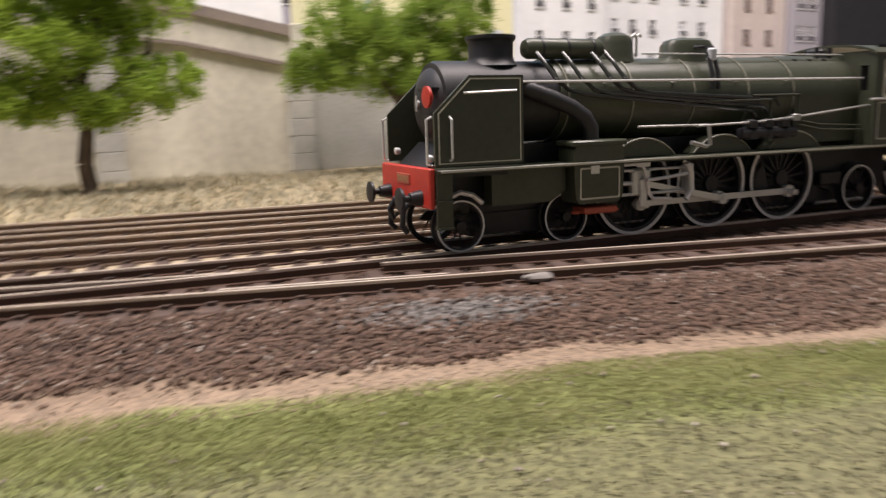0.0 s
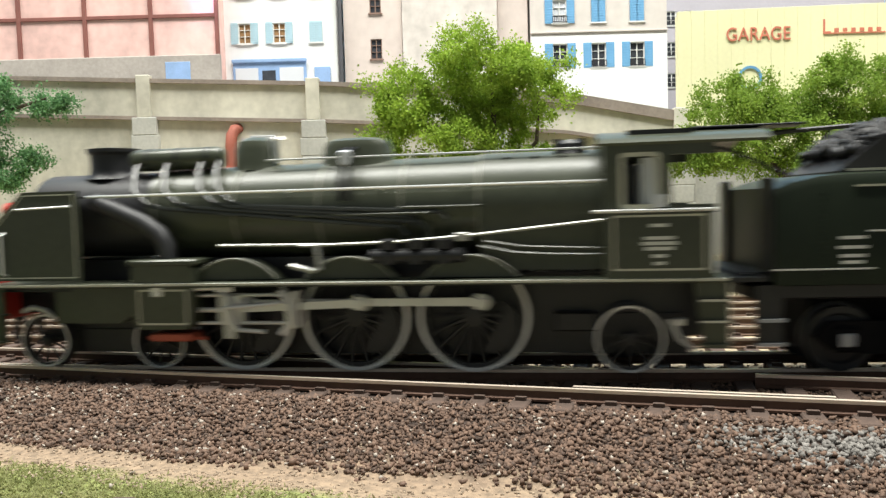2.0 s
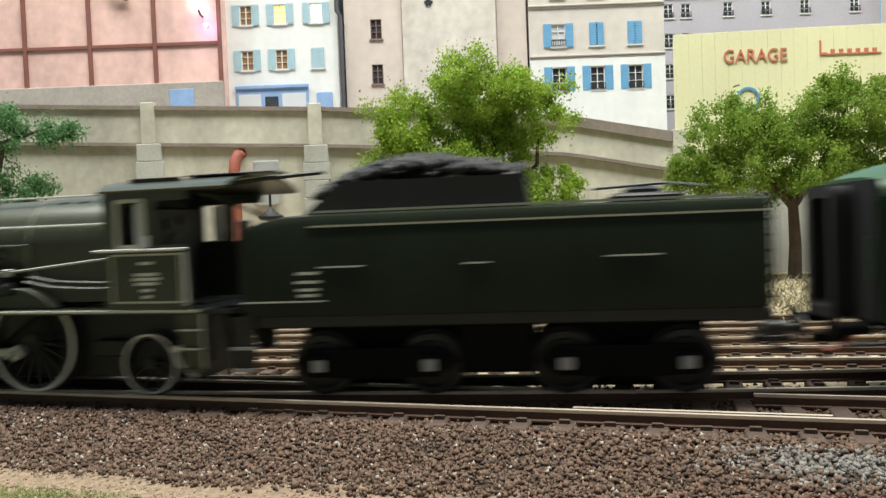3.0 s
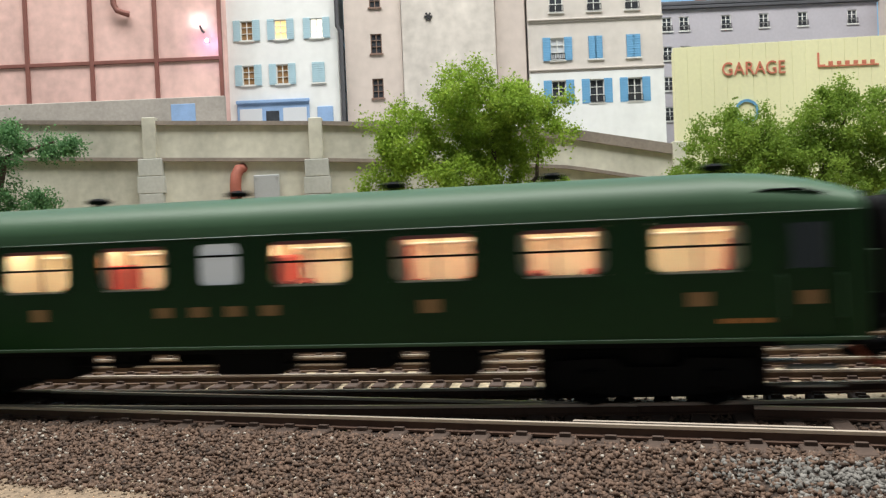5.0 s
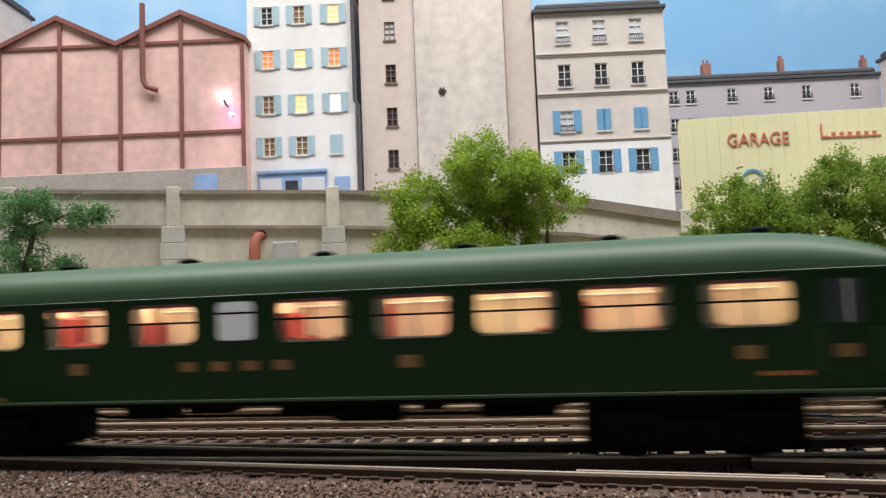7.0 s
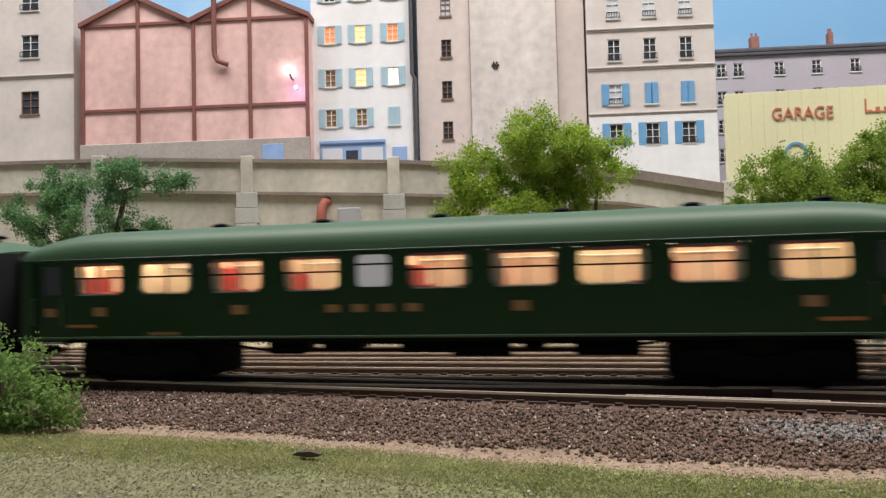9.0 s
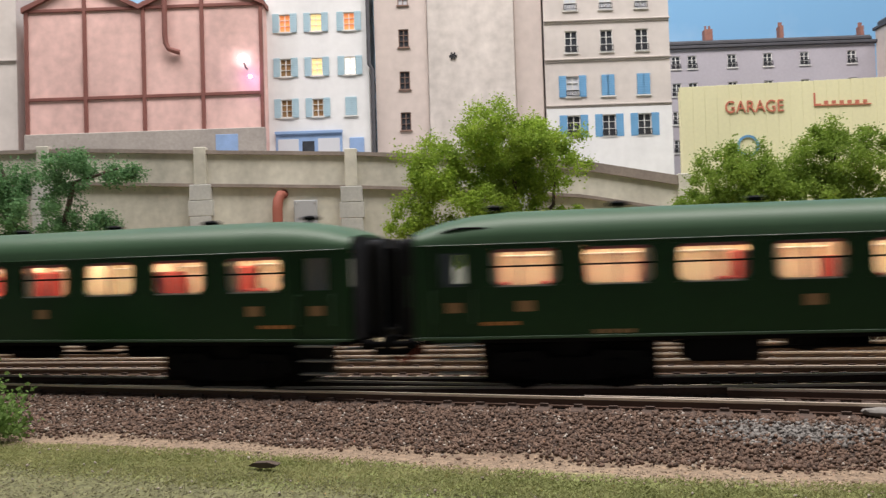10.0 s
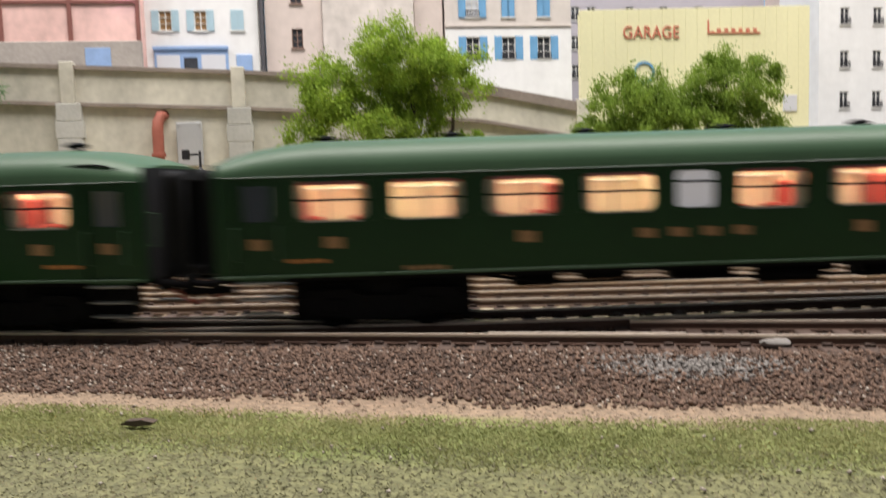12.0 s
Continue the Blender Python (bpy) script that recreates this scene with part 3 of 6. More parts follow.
def window_kind(w, h, style, pane):
    """Meshes of one window: frame, pane, and where it has them shutters and a railing."""
    out = {}
    bm = bmesh.new()
    ring_plate(bm, rounded(-w / 2, w / 2, 0, h, 0.1, 1), rounded(-w / 2 + 0.7, w / 2 - 0.7, 0.7, h - 0.7, 0.1, 1), 0.6, 1.6)
    box(bm, -0.35, 0.35, 0.7, 1.5, 0.7, h - 0.7)
    for z in (h * 0.36, h * 0.68):
        box(bm, -w / 2 + 0.7, w / 2 - 0.7, 0.8, 1.4, z - 0.2, z + 0.2)
    box(bm, -w / 2 - 1.0, w / 2 + 1.0, -1.1, 0.8, -1.0, 0.0)
    out["window"] = mesh_of("window", bm, "framebrown" if style == "brown" else "framewhite", 0)
    bm = bmesh.new()
    box(bm, -w / 2 + 0.3, w / 2 - 0.3, 1.5, 2.0, 0.3, h - 0.3)
    out["pane"] = mesh_of("pane", bm, pane, 0)
    if style in ("bluepaint", "paleblue"):
        bm = bmesh.new()
        sw = w * 0.56
        saw = [(-0.1, -0.3), (-0.9, -0.3)]
        for k in range(9):
            z = 0.8 + (h - 2) * k / 8
            saw += [(-0.9, z), (-1.02, z), (-0.92, z + 0.7)]
        saw += [(-0.9, h + 0.3), (-0.1, h + 0.3)]
        loft(bm, [[(x, y, z) for y, z in saw] for x in (0, sw)])
        out["shutter"] = mesh_of("shutter", bm, style, 0)
    if style in ("stone", "bluepaint"):
        bm = bmesh.new()
        box(bm, -w / 2, w / 2, -1.6, -1.2, 4.6, 5.1)
        box(bm, -w / 2, w / 2, -1.6, -1.2, 0.6, 1.1)
        for k in range(9):
            x = -w / 2 + w * k / 8
            box(bm, x - 0.2, x + 0.2, -1.6, -1.25, 0.6, 5.0)
        out["railing"] = mesh_of("railing", bm, "iron", 0)
    return out


WINDOWS = {}


def put_window(house, x, z, w, h, style, pane="darkpane", shut="open"):
    key = (w, h, style, pane)
    if key not in WINDOWS:
        WINDOWS[key] = window_kind(*key)
    kit = WINDOWS[key]
    win = part("window", kit["window"], None, house, at=mm(x, 0, z))
    part("pane", kit["pane"], None, win, "lit pane" if pane.startswith("lit") else "")
    if "shutter" in kit:
        sw = w * 0.56
        for side, closed, opened in ((-1, -w / 2 + 0.0, -w / 2 - sw), (1, w / 2 - sw, w / 2)):
            part("shutter", kit["shutter"], None, win, at=mm(opened if shut == "open" else closed * 0.98, 0, 0))
    if "railing" in kit and shut == "open":
        part("railing", kit["railing"], None, win)
    return win


def facade(name, u0, u1, z0, z1, d, depth, wall_mat, label, windows, roof=None, cornices=(), cornice_mat="cornice", group="town houses", facing=None):
    """A house: pierced front, sides and back, a roof edge, cornices and its windows (x, z, w, h, style, pane, shut)."""
    uc = (u0 + u1) / 2
    h = base(name, town(uc, d, z0), label, "house", group)
    w = u1 - u0
    bm = bmesh.new()
    pierced(bm, -w / 2, w / 2, 0, z1 - z0, 0, 3, [(x - uc - ww / 2, x - uc + ww / 2, z - z0 - hh / 2, z - z0 + hh / 2) for x, z, ww, hh, *_ in windows])
    part("front_wall", bm, wall_mat, h, smooth=0)
    for x0, x1, y0 in ((-w / 2, -w / 2 + 3, 3), (w / 2 - 3, w / 2, 3), (-w / 2 + 3, w / 2 - 3, depth - 3)):
        bm = bmesh.new()
        box(bm, x0, x1, y0, depth, 0, z1 - z0)
        part("side_wall" if y0 == 3 else "back_wall", bm, wall_mat, h, smooth=0)
    bm = bmesh.new()
    box(bm, -w / 2 - 2, w / 2 + 2, -3, depth + 2, z1 - z0, z1 - z0 + 3, 0.5)
    box(bm, -w / 2 + 1, w / 2 - 1, 1, depth, z1 - z0 + 3, z1 - z0 + 9, 2)
    part("roof", bm, roof or "slate", h)
    if facing:
        bm = bmesh.new()
        pierced(bm, -w / 2, w / 2, 0, facing[0] - z0, -0.7, -0.02, [(x - uc - ww / 2, x - uc + ww / 2, z - z0 - hh / 2, z - z0 + hh / 2) for x, z, ww, hh, *_ in windows if z < facing[0]])
        part("lower_facing", bm, facing[1], h, "paler painted lower storey", smooth=0)
    for z in cornices:
        bm = bmesh.new()
        box(bm, -w / 2 - 0.5, w / 2 + 0.5, -1.6, 0.2, z - z0 - 1.2, z - z0, 0.2)
        box(bm, -w / 2, w / 2, -0.8, 0.2, z - z0 - 2.6, z - z0 - 1.2, 0.1)
        part("cornice", bm, cornice_mat, h)
    for x, z, ww, hh, style, pane, shut in windows:
        put_window(h, x - uc, z - z0 - hh / 2, ww, hh, style, pane, shut)
    return h


# white house with pale blue shutters and lit rooms
lit = {(0, 0): "litpane_o", (0, 1): "litpane_y", (0, 2): "litpane_o", (1, 0): "brownpane", (1, 1): "litpane_y", (1, 2): "litpane_w", (2, 0): "brownpane", (2, 1): "brownpane", (-1, 0): "darkpane", (-1, 1): "brownpane", (-1, 2): "litpane_y"}
wins = []
for r, z in enumerate((273, 237, 200, 166)):
    for c, u in enumerate((-143, -117, -89.5)):
        wins.append((u, z, 9.5, 15, "paleblue", lit.get((r - 1, c), "darkpane"), "closed" if (r, c) == (3, 2) else "open"))
white_house = facade("town_house", -159, -74, 108, 295, 575, 60, "white", "white rendered town house with pale blue shutters and lit windows", wins)


def shop_front(house):
    shop = bmesh.new()
    box(shop, -36, 19, -1.6, 0, 16, 37, 0.3)
    s = part("shop_front", shop, "shopblue", house, "blue painted shop front")
    for x0, x1 in ((-34, -17), (-1, 17)):
        bm = bmesh.new()
        box(bm, x0, x1, -2.0, -1.5, 20, 32, 0.1)
        part("shop_window", bm, "frosted", s)
    bm = bmesh.new()
    box(bm, -14, -4, -2.0, -1.5, 17, 30, 0.1)
    part("shop_door", bm, "darkpane", s)
    bm = bmesh.new()
    box(bm, -36.5, 19.5, -3, -1, 36, 38.5, 0.3)
    part("fascia", bm, "shopblue", s)
    bm = bmesh.new()
    box(bm, 25, 37, -1.4, 0, 16, 32, 0.3)
    part("side_door", bm, "shopblue", house, "small blue door")


shop_front(white_house)
dp = base("rain_pipe", town(-71, 572, 108), "dark rain pipe between two houses", "pipe")
bm = bmesh.new()
pipe(bm, [(0, 0, 0), (0, 0, 88), (-2.5, 0, 92), (-2.5, 0, 190)], 1.6)
part("pipe_body", bm, "slate", dp)

facade("town_house", -68.5, -25, 100, 305, 575, 60, "beige", "narrow beige town house with small brown windows", [(-44.5, z, 8.5, 15, "brown", p, "open") for z, p in ((290, "darkpane"), (256, "frosted"), (221, "darkpane"), (186, "darkpane"), (152, "darkpane"))])


def blank_gable():
    h = base("gable_house", town(10, 572, 96), "tall blank gable wall with stained grey render", "house", "town houses")
    bm = bmesh.new()
    box(bm, -34.6, 36.5, 0, 60, 0, 225, 0.6)
    part("wall", bm, "blank", h)
    bm = bmesh.new()
    box(bm, 37, 60, 5, 60, 0, 222, 0.6)
    part("side_wall", bm, "beige", h)
    bm = bmesh.new()
    for a in (0, 60, 120):
        c, s = 0.72 * math.cos(math.radians(a)), 0.72 * math.sin(math.radians(a))
        slab(bm, [(-14 - 4.4 * c - 0.9 * s, 108 - 4.4 * s + 0.9 * c), (-14 + 4.4 * c - 0.9 * s, 108 + 4.4 * s + 0.9 * c), (-14 + 4.4 * c + 0.9 * s, 108 + 4.4 * s - 0.9 * c), (-14 - 4.4 * c + 0.9 * s, 108 - 4.4 * s - 0.9 * c)], -0.8 - a * 0.002, 0)
    part("anchor_plate", bm, "iron", h, "star-shaped iron tie plate")
    bm = bmesh.new()
    box(bm, -36, 62, -2, 62, 225, 229, 0.6)
    part("roof", bm, "slate", h)


blank_gable()

wins = []
for r, z in enumerate((248, 213, 176, 143)):
    for c, u in enumerate((93.5, 122.5, 151.5)):
        if r < 2:
            wins.append((u, z, 10.5, 18, "stone", "frosted" if r == 0 else "darkpane", "open"))
        elif r == 2:
            wins.append((u, z, 10.5, 17, "bluepaint", "frosted" if c == 0 else "darkpane", "open" if c == 0 else "closed"))
        else:
            wins.append((u, z, 11, 18, "bluepaint", "darkpane", "open"))
facade("town_house", 71.5, 174, 90, 264, 575, 60, "stone", "pale stone town house with bright blue shutters and balconies", wins, cornices=(231, 199, 161), facing=(158, "white"))


def pink_factory():
    f = base("factory", town(-255, 560, 104), "pink rendered factory gable with rust-brown steel beams", "factory", "town houses")
    h = 146
    out = [(-97, 0), (97, 0), (97, h), (48, h + 22), (-3, h), (-50, h + 22), (-97, h)]
    bm = bmesh.new()
    slab(bm, out, 0, 50)
    part("wall", bm, "pink", f, smooth=0)
    for x in (-96, -48, 0, 48, 96):
        bm = bmesh.new()
        top = h + (18 if x in (-48, 48) else 0)
        box(bm, x - 1.5, x + 1.5, -1.6, 0.3, 38, top, 0.3)
        part("post_beam", bm, "beam", f)
    for z in (72.5, h - 1):
        bm = bmesh.new()
        box(bm, -97, 97, -1.3, 0.3, z - 1.4, z + 1.4, 0.3)
        part("cross_beam", bm, "beam", f)
    for x0, z0, x1, z1 in ((-99, h - 1, -50, h + 22), (-50, h + 22, -3, h - 1), (-3, h - 1, 48, h + 22), (48, h + 22, 99, h - 1)):
        bm = bmesh.new()
        slab(bm, [(x0, z0 - 1.5), (x1, z1 - 1.5), (x1, z1 + 2.5), (x0, z0 + 2.5)], -3, 52)
        part("roof_verge", bm, "beam", f)
    bm = bmesh.new()
    box(bm, -98, 98, -3, 0.4, 0, 44, 0.5)
    part("plinth", bm, "plinth", f)
    bm = bmesh.new()
    box(bm, 58, 76, -3.5, -2.8, 18, 39, 0.2)
    part("poster", bm, "shopblue", f, "faded blue panel")
    bm = bmesh.new()
    pipe(bm, [(19, -4, 176), (19, -4, 120), (19.6, -4, 114), (22, -4, 109.5), (27, -4, 107.5), (30, -2, 107)], 2.1, 10)
    part("flue", bm, "beam", f, "hooked rust-brown flue pipe")
    l = base("wall_lamp", town(-174, 556, 204), "small bright wall lamp on the factory gable", "lamp")
    bm = bmesh.new()
    bmesh.ops.create_icosphere(bm, subdivisions=2, radius=2.9)
    part("bulb", bm, "bulb", l)
    bm = bmesh.new()
    pipe(bm, [(3, 3.6, -8), (3, -0.5, -8), (1.5, -0.5, -4)], 0.8)
    part("arm", bm, "iron", l)
    # emitter added only to throw the violet glow on the wall
    v = base("violet_glow_ball", town(-167, 553, 188), "small violet emitter added to cast a violet glow on the wall", "lamp")
    bm = bmesh.new()
    bmesh.ops.create_icosphere(bm, subdivisions=2, radius=1.1)
    part("bulb", bm, "violet", v)
    bm = bmesh.new()
    rod(bm, (0, 1, 0), (0, 6, 0), 0.5)
    part("arm", bm, "iron", v)


pink_factory()

facade("town_house", -470, -363, 104, 300, 566, 60, "stone", "grey white apartment house with barred windows", [(u, z, 16, 20, "brown" if z < 200 else "stone", "darkpane", "open") for z in (278, 237, 188) for u in (-446, -402)], cornices=(212,))
facade("long_tenement", 185, 411, 60, 238, 700, 40, "greyhouse", "long grey lilac tenement with a dark slate roof", [(u, z, 9, 13, "stone", "darkpane", "open") for z in (225, 198, 170, 142) for u in (216, 232, 271, 306, 342, 388)])


def chimneys():
    for u, w, hh in ((251, 8, 16), (323, 4, 17), (402, 4, 14)):
        c = base("chimney", town(u, 705, 247), "brick chimney on the tenement roof", "chimney", "chimneys")
        bm = bmesh.new()
        box(bm, -w / 2, w / 2, 0, 8, 0, hh - 4, 0.3)
        part("chimney_shaft", bm, "brickred", c)
        for k in (-1, 1):
            bm = bmesh.new()
            rod(bm, (k * w / 4, 4, hh - 4), (k * w / 4, 4, hh), 1.0)
            part("chimney_pot", bm, "brickred", c)


chimneys()


def garage():
    g = base("garage", town(160, 505, 58), "pale yellow boarded garage wall with red lettering", "garage", "town houses")
    n = 20
    for k in range(n):
        bm = bmesh.new()
        box(bm, k * 176 / n + 0.04, (k + 1) * 176 / n - 0.04, 0, 3, 0, 98.5 + 3 * k / n, 0.12)
        part("board", bm, "yellow", g)
    bm = bmesh.new()
    box(bm, 1, 175, 3, 9, 0, 97, 0.4)
    part("body", bm, "yellow", g)
    bm = bmesh.new()
    ring_plate(bm, [(80 - 32.5 + 8 * math.cos(a), 56 + 8 * math.sin(a) - 2) for a in np.linspace(0, 6.02, 24)], [(80 - 32.5 + 6.3 * math.cos(a), 56 + 6.3 * math.sin(a) - 2) for a in np.linspace(0, 6.02, 24)], -0.8, 0)
    part("round_sign", bm, "bluepaint", g, "round blue ring sign")
    bm = bmesh.new()
    box(bm, 155, 166, -0.8, 0, 24, 36, 0.2)
    part("poster", bm, "frosted", g, "small pale poster")
    curve = bpy.data.curves.new("letters", "FONT")
    curve.body, curve.size, curve.extrude = "GARAGE", 12.6 * MM, 0.25 * MM
    curve.space_character = 1.02
    curve.materials.append(M["redletter"])
    t = new("lettering", curve)
    t.parent, t.matrix_basis = g, mm(31.5, -0.5, 78.4, 90)
    t.scale = (0.86, 1, 1)
    # the second word cannot be read: an initial stroke and a row of short bars
    bm = bmesh.new()
    box(bm, 96, 97.2, -0.4, 0, 83, 91)
    box(bm, 96, 101, -0.4, 0, 82, 83)
    for k in range(6):
        box(bm, 103.4 + k * 5.6, 106.2 + k * 5.6, -0.4, 0, 82.4 + (k % 2) * 0.4, 85)
    part("lettering", bm, "redletter", g)
    for x0, x1, z in ((96, 137, 81.4),):
        bm = bmesh.new()
        box(bm, x0, x1, -0.7, 0, z, z + 0.7)
        part("letter_rail", bm, "redletter", g, smooth=0)


garage()

facade("apartment_block", 389, 486, 40, 240, 575, 60, "white", "tall white apartment block with small dark windows", [(u, z, 8.5, 14, "stone", "darkpane", "open") for z in (224, 203, 167, 131, 97, 62)[1:] for u in (412.5, 442.5, 472)], group="apartment blocks")
facade("apartment_block", 412, 480, 40, 250, 640, 60, "beige", "beige block set back behind the garage", [], group="apartment blocks")
facade("apartment_block", 490, 664, 40, 215, 590, 60, "white", "wide pale apartment block with grey windows", [(u, z, 9, 15, "stone", "frosted" if k % 3 == 0 else "darkpane", "open") for z in (178, 145, 112, 79) for k, u in enumerate((513, 537, 563, 605, 632))], group="apartment blocks")
facade("apartment_block", 668, 752, 40, 220, 580, 60, "beige", "brown rendered house with few windows", [(u, z, 9, 15, "brown", "darkpane", "open") for z in (175, 140, 105) for u in (690, 725)], group="apartment blocks")
facade("apartment_block", 756, 806, 40, 230, 575, 60, "greyhouse", "grey blue house with tall windows", [(u, z, 9, 17, "stone", "darkpane", "open") for z in (180, 145, 110) for u in (771, 790)], group="apartment blocks")
facade("warehouse", 810, 1100, 40, 200, 560, 60, "iron", "dark green corrugated warehouse", [], group="apartment blocks")


def sky_board():
    m = bpy.data.materials.new("painted_sky")
    m.use_nodes = True
    nt = m.node_tree
    b = nt.nodes["Principled BSDF"]
    b.inputs["Roughness"].default_value = 0.9
    tc, no, ra = nt.nodes.new("ShaderNodeTexCoord"), nt.nodes.new("ShaderNodeTexNoise"), nt.nodes.new("ShaderNodeValToRGB")
    no.inputs["Scale"].default_value, no.inputs["Detail"].default_value = 5, 6
    ra.color_ramp.elements[0].position, ra.color_ramp.elements[0].color = 0.42, (0.2, 0.42, 0.66, 1)
    ra.color_ramp.elements[1].position, ra.color_ramp.elements[1].color = 0.75, (0.55, 0.68, 0.78, 1)
    nt.links.new(tc.outputs["Object"], no.inputs["Vector"])
    nt.links.new(no.outputs[0], ra.inputs[0])
    nt.links.new(ra.outputs[0], b.inputs["Base Color"])
    M["sky"] = m
    bm = bmesh.new()
    box(bm, -1300, 2000, 0, 10, -60, 700)
    tagged(part("backdrop", bm, "sky", None, "painted blue sky backdrop with faint clouds", town(0, 790, 0), 0), category="backdrop", kind="structure")


sky_board()


# ---- trees and ground cover ----
def tree(name, place, blobs, limbs, leaf, label, size=1.5, per=230, category="tree", puff=2.7):
    """blobs: centre, radii and number of leaf clumps of each part of the crown; limbs: bent tapered branches."""
    t = base(name, place, label, category, "trees")
    bm = bmesh.new()
    for pts, r0, r1 in limbs:
        for (p, q), k in zip(zip(pts, pts[1:]), range(len(pts))):
            f0, f1 = k / (len(pts) - 1), (k + 1) / (len(pts) - 1)
            rod(bm, p, q, r0 + (r1 - r0) * f0, r0 + (r1 - r0) * f1, 9)
    part("trunk", bm, "bark", t)
    centres = []
    for c, r, n in blobs:
        d = rng.normal(size=(n, 3))
        d /= np.linalg.norm(d, axis=1, keepdims=True)
        centres.append(np.array(c) + d * np.array(r) * rng.uniform(0.45, 1.05, (n, 1)))
    centres = np.concatenate(centres)
    pts = (centres[:, None] + rng.normal(0, puff, (len(centres), per, 3)) * rng.uniform(0.6, 1.3, (len(centres), 1, 1))).reshape(-1, 3)
    n = len(pts)
    a, b = rng.normal(size=(n, 3)), rng.normal(size=(n, 3))
    a /= np.linalg.norm(a, axis=1, keepdims=True)
    b -= (a * b).sum(1, keepdims=True) * a
    b /= np.linalg.norm(b, axis=1, keepdims=True)
    s = (size * rng.uniform(0.5, 1.2, n))[:, None]
    v = np.stack([pts - a * s * 0.5, pts + b * s * 0.45, pts + a * s * 0.6, pts - b * s * 0.4], 1).reshape(-1, 3)
    tagged(cloud("crown", v, np.arange(4 * n).reshape(n, 4), leaf, parent=t), kind="stuff")
    return t


tree("tree", town(20, 405, -6), [((6, 0, 112), (30, 24, 22), 80), ((-38, 0, 95), (22, 20, 18), 55), ((30, 2, 100), (24, 22, 24), 60), ((-10, -4, 72), (34, 24, 15), 55), ((36, -6, 58), (20, 16, 16), 40), ((-50, 0, 66), (16, 14, 12), 22), ((5, 8, 88), (24, 14, 14), 40), ((-24, 2, 50), (22, 16, 11), 45), ((8, -2, 46), (18, 14, 9), 30)],
     [([(0, 0, 0), (-2, 0, 18), (1, 0, 36), (0, 0, 60)], 4.2, 2.6), ([(0, 0, 52), (-16, 0, 70), (-34, 0, 92)], 2.2, 0.8), ([(0, 0, 56), (10, 0, 80), (8, 0, 112)], 2.2, 0.7), ([(0, 0, 44), (16, -2, 56), (32, -3, 72), (34, 0, 98)], 1.9, 0.6), ([(1, 0, 40), (-18, -3, 56), (-44, 0, 66)], 1.6, 0.5)], "leaf", "leafy bright green model tree beside the retaining wall")
tree("tree", town(200, 428, -6), [((-30, 0, 88), (30, 22, 22), 75), ((32, 0, 96), (33, 24, 24), 95), ((-8, -4, 66), (56, 24, 18), 110), ((46, 0, 72), (22, 18, 16), 36), ((-54, 0, 66), (20, 16, 14), 34), ((0, 2, 84), (20, 16, 12), 30)],
     [([(0, 0, 0), (1, 0, 24), (0, 0, 50)], 4.0, 2.6), ([(0, 0, 44), (-18, 0, 66), (-32, 0, 92)], 2.2, 0.7), ([(0, 0, 44), (18, 0, 70), (32, 0, 100)], 2.4, 0.7)], "leafmid", "broad double-crowned green tree before the garage")
tree("tree", town(-266, 430, -6), [((-26, 0, 102), (20, 16, 18), 26), ((14, 0, 104), (20, 16, 15), 30), ((44, 0, 104), (16, 10, 6), 14), ((-50, 0, 84), (20, 16, 14), 24), ((-8, -3, 78), (26, 18, 14), 30), ((26, -3, 66), (22, 16, 16), 30), ((-34, 0, 58), (24, 16, 14), 24)],
     [([(0, 0, 0), (-4, 0, 28), (-2, 0, 52)], 4.2, 3.0), ([(-2, 0, 50), (-20, 0, 72), (-28, 0, 108)], 2.4, 0.8), ([(-2, 0, 50), (12, 0, 74), (18, 0, 98), (46, 0, 106)], 2.6, 0.7), ([(-6, 0, 40), (-34, 0, 64), (-52, 0, 86)], 2.0, 0.6)], "leafdark", "open-branched blue-green tree with bare limbs showing", per=220)
tree("bush", mm(-154, -42, -8), [((0, 0, 12), (18, 12, 12), 80), ((-14, 0, 18), (14, 10, 11), 50), ((8, 2, 7), (14, 10, 7), 40)], [([(0, 0, 0), (1, 0, 8), (0, 0, 18)], 1.2, 0.4), ([(0, 0, 3), (-8, 0, 12), (-14, 0, 22)], 0.9, 0.3)], "bushleaf", "dense green bush at the trackside", size=1.2, per=60, category="bush", puff=1.5)


